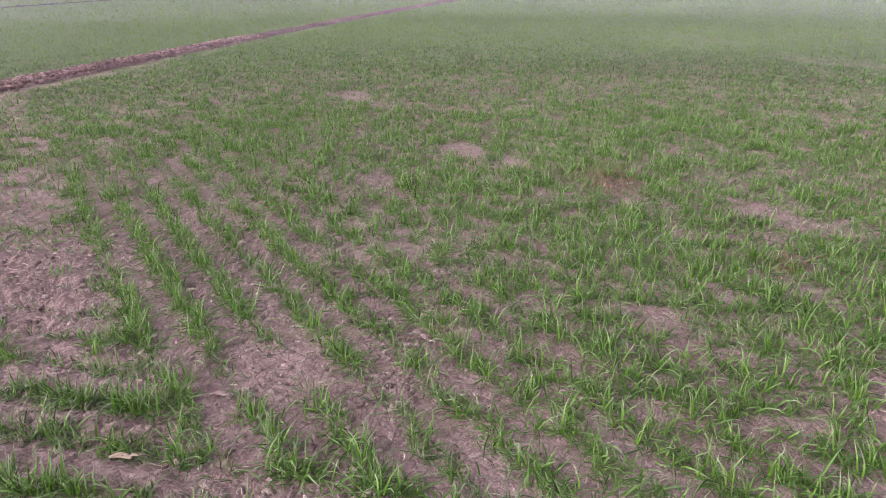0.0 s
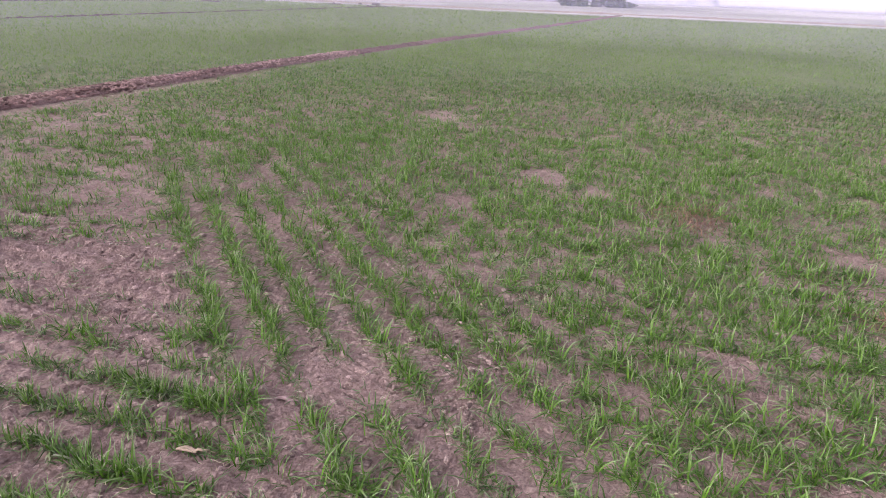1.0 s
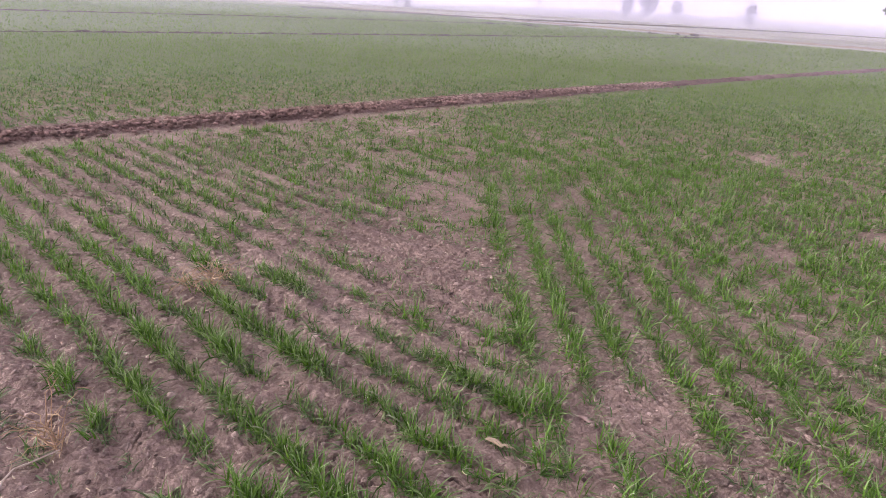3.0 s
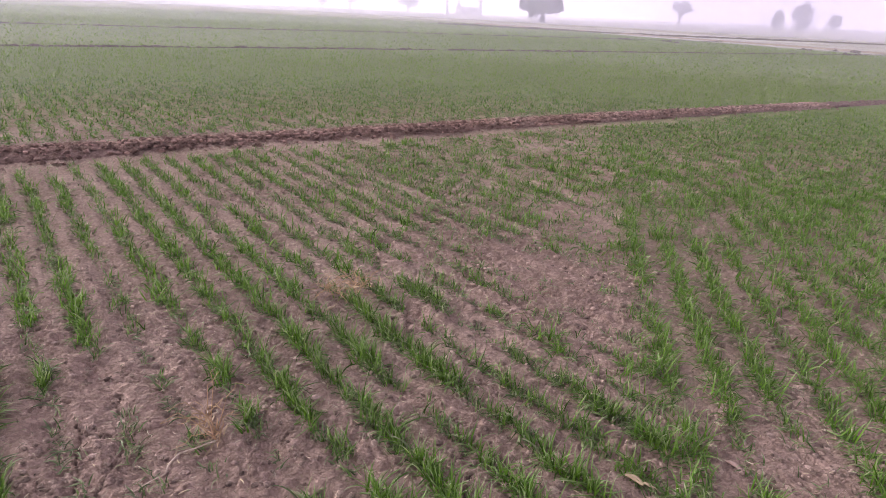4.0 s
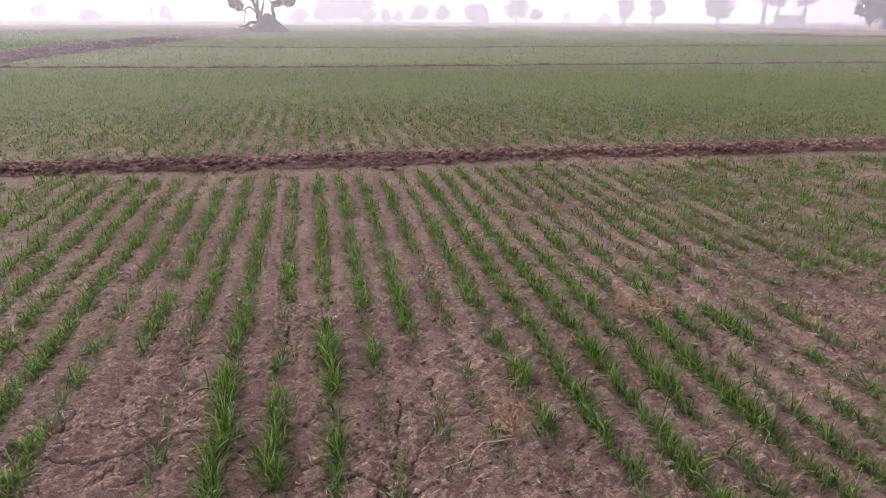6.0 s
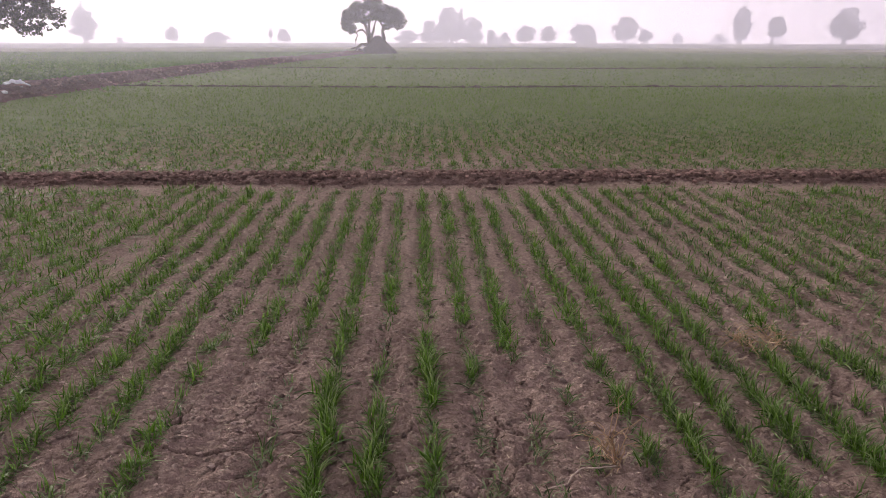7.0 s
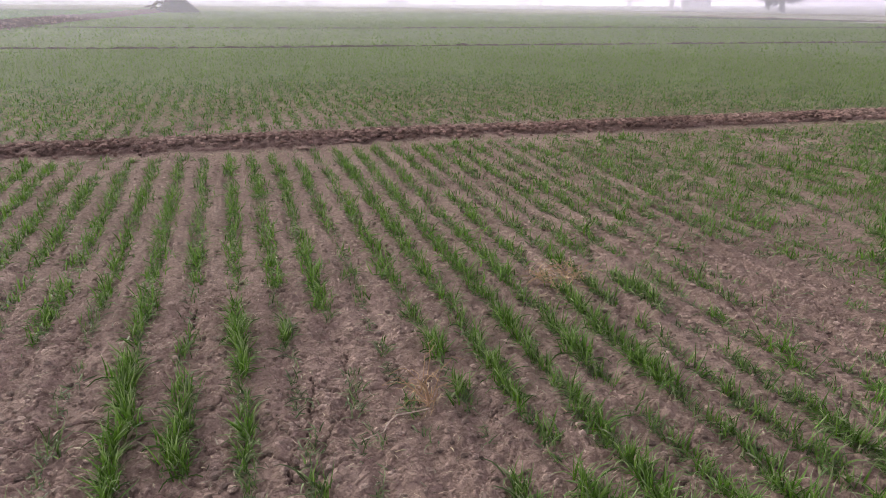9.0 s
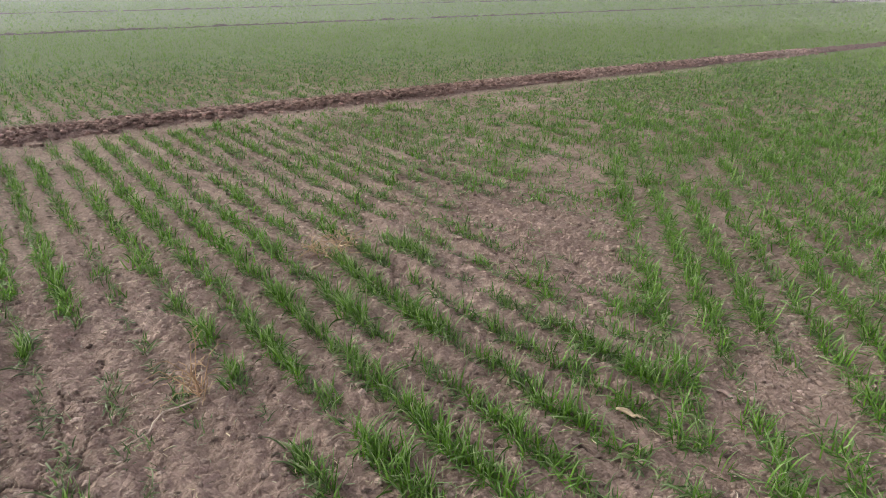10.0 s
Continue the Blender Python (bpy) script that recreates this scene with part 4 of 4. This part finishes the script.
# the dark tree beyond the bank: forked trunk, hanging twigs
def fork_tree(az, dist):
    r = np.random.default_rng(77)
    x, y = at(az, dist)
    ob = thing("tree", x, y, 0.0, "dark broad-leaved tree with forked trunk at the field's edge", "tree")
    e, u, f = right_of(az), np.array((0, 0, 1.0)), np.array((math.cos(radians(az)), math.sin(radians(az)), 0))

    def p(a, h, d=0.0):
        return tuple(e * a + u * h + f * d)

    limbs = [(bent(p(0.08, -0.1), p(-0.04, 1.3), 7, 0, 0.012, r), (0.31, 0.27, 0.245, 0.23, 0.225, 0.23, 0.25)),
             (bent(p(-0.1, 1.15), p(-0.42, 3.3, 0.2), 6, 0, 0.03, r), np.linspace(0.17, 0.11, 6)), (bent(p(0.0, 1.15), p(0.26, 3.9, -0.1), 6, 0, 0.03, r), np.linspace(0.16, 0.1, 6)),
             (bent(p(0.22, 3.6), p(1.7, 4.7), 6, 0.2, 0.08, r), np.linspace(0.1, 0.04, 6)), (bent(p(0.2, 2.9), p(2.1, 2.9, 0.3), 6, 0.2, 0.06, r), np.linspace(0.045, 0.015, 6)),
             (bent(p(-0.5, 3.0), p(-2.6, 3.6), 6, 0.3, 0.08, r), np.linspace(0.11, 0.04, 6)), (bent(p(-0.55, 3.3), p(-0.8, 5.8), 6, 0, 0.1, r), np.linspace(0.12, 0.05, 6)),
             (bent(p(0.25, 3.8), p(0.3, 6.0), 6, 0, 0.1, r), np.linspace(0.1, 0.04, 6)), (bent(p(-0.5, 2.6), p(-1.1, 1.4, -0.3), 6, 0.5, 0.05, r), np.linspace(0.05, 0.015, 6)),
             (bent(p(1.7, 4.6), p(3.3, 4.9), 6, 0.1, 0.06, r), np.linspace(0.04, 0.012, 6)), (bent(p(-1.1, 1.5, -0.3), p(-1.25, 0.75, -0.3), 5, 0, 0.04, r), np.linspace(0.015, 0.006, 5))]
    part("trunk", joined([tube(a, b, 9) for a, b in limbs]), BARK, ob)
    spots = [(-2.6, 3.3, 1.0, 0.8), (-1.9, 2.6, 0.9, 0.65), (-1.2, 3.4, 0.9, 0.8), (-3.2, 4.3, 1.2, 1.0), (-1.4, 4.6, 1.2, 1.0), (0.0, 5.4, 1.5, 1.0), (1.6, 4.9, 1.1, 0.75), (2.4, 3.5, 0.62, 0.5),
             (1.6, 3.1, 0.75, 0.55), (2.75, 2.75, 0.5, 0.4), (1.9, 2.3, 0.6, 0.35), (0.9, 3.9, 0.8, 0.6), (1.15, 2.6, 0.5, 0.4), (-1.0, 2.3, 0.5, 0.4), (-1.1, 1.55, 0.28, 0.25),
             (-1.3, 0.85, 0.16, 0.1), (-0.3, 1.75, 0.35, 0.2), (2.5, 4.4, 0.7, 0.5), (-2.4, 2.0, 0.5, 0.35), (-1.6, 3.0, 1.0, 0.8), (-2.2, 3.9, 1.2, 0.9), (-0.7, 4.0, 0.9, 0.9), (-3.2, 2.6, 0.8, 0.6), (0.5, 4.6, 1.0, 0.8), (1.5, 3.8, 0.8, 0.5), (2.1, 3.0, 0.6, 0.45), (-1.0, 2.9, 0.7, 0.6), (0.25, 3.3, 0.6, 0.5), (0.7, 3.1, 0.6, 0.5), (-0.3, 3.3, 0.5, 0.5), (1.2, 4.4, 0.8, 0.6)]
    blobs = [(*p(a, h - 0.6, r.normal(0, 0.5 * w)), w, d) for a, h, w, d in spots]
    crown_part(r, blobs, 40000, 0.085, ob, 0.3, 40, 0.28)
    return ob


# the gnarled tree on its mound of roots
def mound_tree(az, dist):
    r = np.random.default_rng(78)
    x, y = at(az, dist)
    ob = thing("tree", x, y, 0.0, "gnarled spreading tree on a steep earth mound with roots", "tree")
    e, u, f = right_of(az), np.array((0, 0, 1.0)), np.array((math.cos(radians(az)), math.sin(radians(az)), 0))

    def p(a, h, d=0.0):
        return tuple(e * a + u * h + f * d)

    limbs = [(bent(p(-0.5, 0.9), p(-0.75, 2.2), 6, 0, 0.05, r), np.linspace(0.3, 0.2, 6)), (bent(p(-0.75, 2.1), p(-1.7, 3.3), 6, 0.1, 0.06, r), np.linspace(0.17, 0.07, 6)),
             (bent(p(-0.72, 2.0), p(-0.45, 3.6), 6, 0, 0.06, r), np.linspace(0.17, 0.07, 6)), (bent(p(-0.5, 1.2), p(0.1, 3.2), 6, 0, 0.07, r), np.linspace(0.15, 0.06, 6)),
             (bent(p(-0.7, 1.5), p(-1.9, 1.9), 7, 0.5, 0.03, r), np.linspace(0.13, 0.07, 7)), (bent(p(-1.9, 1.9), p(-2.0, 0.9), 6, 0.0, 0.12, r), np.linspace(0.08, 0.04, 6)),
             (bent(p(0.75, 0.9), p(0.75, 2.4), 6, 0, 0.06, r), np.linspace(0.22, 0.14, 6)), (bent(p(0.75, 2.3), p(1.6, 3.2), 6, 0.1, 0.06, r), np.linspace(0.12, 0.05, 6)),
             (bent(p(0.75, 2.2), p(0.3, 3.6), 6, 0, 0.06, r), np.linspace(0.12, 0.05, 6)), (bent(p(-0.9, 0.9), p(-2.3, 0.1), 7, 0.2, 0.06, r), np.linspace(0.16, 0.09, 7)),
             (bent(p(-1.4, 0.3), p(-2.5, 0.45), 6, 0.1, 0.06, r), np.linspace(0.12, 0.06, 6)), (bent(p(0.9, 0.9), p(2.0, 0.05), 7, 0, 0.05, r), np.linspace(0.14, 0.1, 7))]
    part("trunk", joined([tube(a, b, 8) for a, b in limbs]), BARK, ob)
    s, th = np.linspace(0, 1, 9), np.linspace(0, 6.283, 22, endpoint=False)
    S, T = np.meshgrid(s, th, indexing="ij")
    rad = 1.75 * (1 - S) ** 1.0 * (1 + 0.25 * np.sin(3 * T + 2 * S) * (1 - S)) + 0.25
    v = (rad * np.cos(T) * 0.95 + 0.15)[..., None] * e + (rad * np.sin(T) * 0.7)[..., None] * f + (1.75 * S ** 0.95 - 0.05 + 0.1 * np.sin(5 * T) * S * (1 - S))[..., None] * u
    i, j = np.meshgrid(np.arange(8), np.arange(22), indexing="ij")
    q = np.stack((i * 22 + j, i * 22 + (j + 1) % 22, (i + 1) * 22 + (j + 1) % 22, (i + 1) * 22 + j), -1).reshape(-1, 4)
    part("mound", (v.reshape(-1, 3), q), BARK, ob, "dark steep mound of earth and roots")
    spots = [(-2.5, 3.4, 0.9, 0.7), (-2.8, 2.7, 0.6, 0.55), (-2.3, 2.2, 0.45, 0.4), (1.1, 2.6, 0.5, 0.4), (-0.9, 3.2, 0.6, 0.4), (-1.6, 4.2, 0.9, 0.55), (-0.4, 4.5, 1.1, 0.65), (0.8, 4.2, 1.0, 0.65), (1.8, 3.7, 0.9, 0.6), (2.4, 3.0, 0.65, 0.55), (1.5, 2.9, 0.6, 0.45),
             (-1.4, 3.3, 0.7, 0.4), (0.2, 3.6, 0.9, 0.45), (0.9, 3.3, 0.6, 0.4), (-0.2, 4.95, 0.5, 0.3), (-2.2, 2.5, 0.4, 0.3), (2.2, 2.55, 0.45, 0.3)]
    crown_part(r, [(*p(a, h, r.normal(0, 0.4)), w, d) for a, h, w, d in spots], 16000, 0.1, ob, 0.2, 30, 0.36)
    return ob


fork_tree(121.4, 35.9).scale = (1.09, 1.09, 1.09)
mound_tree(93.45, 66.5).scale = (0.95, 0.95, 0.95)
tree(114.73, 205, 10.4, 7.0, "tall pointed conifer-like tree hazy in mist", 1, 0.1, form="cone", leaves=4500)
tree(108.83, 260, 5.4, 6.4, "small round tree faint in the mist", 2)
tree(105.61, 290, 4.8, 11.0, "low spreading tree faint in the mist", 3, 0.12, 9)
tree(101.54, 270, 5.6, 1.8, "slender bare tree faint in the mist", 4, 0.4, leaves=500, form="column")
tree(100.51, 262, 5.4, 6.2, "small bushy tree faint in the mist", 5, 0.15)
tree(90.75, 290, 5.8, 10.5, "broad low tree faint in the mist", 6, 0.12, 9)
tree(88.87, 230, 7.4, 8.8, "round tree in a misty grove", 7, 0.08, 9, 3200)
tree(87.16, 231, 12.2, 14.0, "big domed tree of a misty grove", 8, 0.06, 14, 5200)
tree(85.37, 229, 8.2, 10.0, "round tree in a misty grove", 9, 0.06, 9, 3400)
tree(83.95, 250, 5.0, 4.4, "small round tree beside a misty hut", 10, 0.15)
tree(82.84, 255, 4.0, 4.8, "low round tree beside a misty hut", 11, 0.12)
tree(81.15, 255, 6.4, 9.8, "broad round tree faint in the mist", 12, 0.1, 9)
tree(79.39, 255, 6.4, 7.2, "round tree faint in the mist", 13, 0.15)
tree(76.62, 258, 7.2, 13.8, "wide domed tree faint in the mist", 14, 0.08, 11, 3800)
tree(73.38, 210, 7.6, 9.2, "round-headed shade tree hazy in mist", 15, 0.22, 9, 3400)
tree(71.93, 214, 4.2, 4.8, "small round tree hazy in mist", 16, 0.2)
tree(69.37, 380, 6.4, 7.2, "pale distant tree almost lost in mist", 17, 0.15)
tree(66.45, 380, 6.0, 9.8, "pale distant low tree almost lost in mist", 18, 0.15)
tree(64.98, 235, 11.0, 5.4, "tall narrow upright tree hazy in mist", 19, 0.14, form="column", leaves=3600)
tree(62.89, 235, 8.4, 7.8, "round tree with slanting trunk hazy in mist", 20, 0.28, 8, 3000, 0.08)
tree(58.24, 182, 8.0, 8.0, "round-headed tree hazy in mist", 21, 0.2, 8, 3000)
tree(55.06, 210, 9.0, 4.6, "thin-stemmed tree beside a misty house", 22, 0.5, 5, 1400)
tree(54.15, 213, 8.6, 5.0, "thin-stemmed tree beside a misty house", 23, 0.5, 5, 1400)
tree(52.42, 212, 9.6, 7.0, "thin-stemmed tree beside a misty house", 24, 0.48, 6, 2000)
tree(47.50, 121.5, 8.8, 10.6, "dense round-headed tree standing in the misty field", 25, 0.14, 12, 6000)
tree(37.05, 190, 5.9, 7.8, "umbrella-shaped tree hazy in mist", 26, 0.22, 9, 2800, 0.03, "flat")
tree(30.16, 222, 5.4, 4.2, "small ragged tree hazy in mist", 27, 0.2, 5, 1500)
tree(28.52, 213, 7.8, 6.2, "upright ragged tree hazy in mist", 28, 0.15, 8, 2800)
tree(26.59, 330, 6.6, 7.0, "faint leaning tree almost lost in mist", 29, 0.3, 6, 1800, 0.1)
tree(21.28, 138, 4.2, 4.0, "thin shrubby tree hazy in mist", 30, 0.1, 6, 260)
tree(7.61, 77.6, 8.0, 13.5, "broad old shade tree with thick trunk", 31, 0.1, 30, 16000, trunk=0.55)
tree(9.13, 77.0, 0.7, 5.0, "low dark shrub at the foot of a tree", 32, 0.08, 6, 1200)
tree(5.90, 77.0, 0.6, 4.6, "low dark shrub at the foot of a tree", 33, 0.08, 6, 1200)
tree(-1.26, 118, 6.0, 5.5, "thin slanting tree hazy in mist", 34, 0.4, 6, 1800, -0.2)
tree(0.60, 150, 1.6, 2.4, "small hazy bush at the far edge", 35, 0.1, 5, 700)


# ---- buildings and posts far off ----
def house(az, dist, wide, deep, tall, label, mat, seed):
    """A low flat-roofed hut: walls, roof slab with overhang, a door and a window."""
    x, y = at(az, dist)
    ob = thing("hut", x, y, float(far_dip(x, y)), label, "hut")
    ob.rotation_euler = (0, 0, radians(az + 90 + 8))

    def box(cx, cy, cz, sx, sy, sz):
        c = np.array([(a, b, d) for a in (-1, 1) for b in (-1, 1) for d in (-1, 1)], float) * (sx / 2, sy / 2, sz / 2) + (cx, cy, cz)
        return c, np.array([(0, 1, 3, 2), (4, 6, 7, 5), (0, 4, 5, 1), (2, 3, 7, 6), (0, 2, 6, 4), (1, 5, 7, 3)])

    part("wall", box(0, 0, tall / 2, wide, deep, tall), mat, ob, smooth=False)
    part("roof", box(0, 0, tall + 0.1, wide + 0.5, deep + 0.5, 0.2), MUD_WALL, ob, smooth=False)
    part("door", box(-wide * 0.2, deep / 2 + 0.02, 0.8, 0.8, 0.06, 1.6), BARK, ob, "dark wooden door", False)
    part("window", box(wide * 0.22, deep / 2 + 0.02, tall * 0.6, 0.6, 0.06, 0.5), BARK, ob, "dark shuttered window", False)


house(53.48, 209, 6.2, 4.0, 2.2, "low mud-walled farm hut under misty trees", MUD_WALL, 1)
house(83.45, 250, 3.2, 2.6, 2.0, "small pale hut under misty trees", PALE_WALL, 2)
house(112.49, 218, 1.5, 1.4, 1.5, "small pale pump hut far across the field", PALE_WALL, 3)
for az, dist, tall in ((117.4, 150, 3.2), (123.9, 150, 4.0), (52.7, 200, 3.5)):
    x, y = at(az, dist)
    post = thing("post", x, y, 0.0, "thin dark wooden post far off in mist", "post")
    part("shaft", tube(((0, 0, -0.2), (0.02, 0, tall * 0.5), (0, 0.03, tall)), (0.09, 0.08, 0.07), 8), BARK, post)
    part("cross_arm", tube(((-0.4, 0, tall - 0.25), (0.4, 0, tall - 0.22)), (0.05, 0.05), 6), BARK, post)


# ---- the larger clods of the ridge, one by one ----
cr = np.random.default_rng(90)
CLODS = [mesh_of("clod", *lumps(1, lambda r: (0, 0, 0), 1.0, 300 + k), CLOD_ONE, False) for k in range(14)]
for _ in range(280):
    x, o = cr.uniform(-3.5, 5.0), cr.normal(-0.02, 0.17)
    size = cr.uniform(0.024, 0.055)
    ob = new("clod", CLODS[cr.integers(14)])
    ob.parent = ridge
    ob.matrix_world = pose(x, ridge_y(x) + o, 0.05 * max(0, 1 - (o / 0.38) ** 2) + 0.2 * size, 0, 0, cr.uniform(0, 360)) @ Matrix.Diagonal((size, size, size, 1))
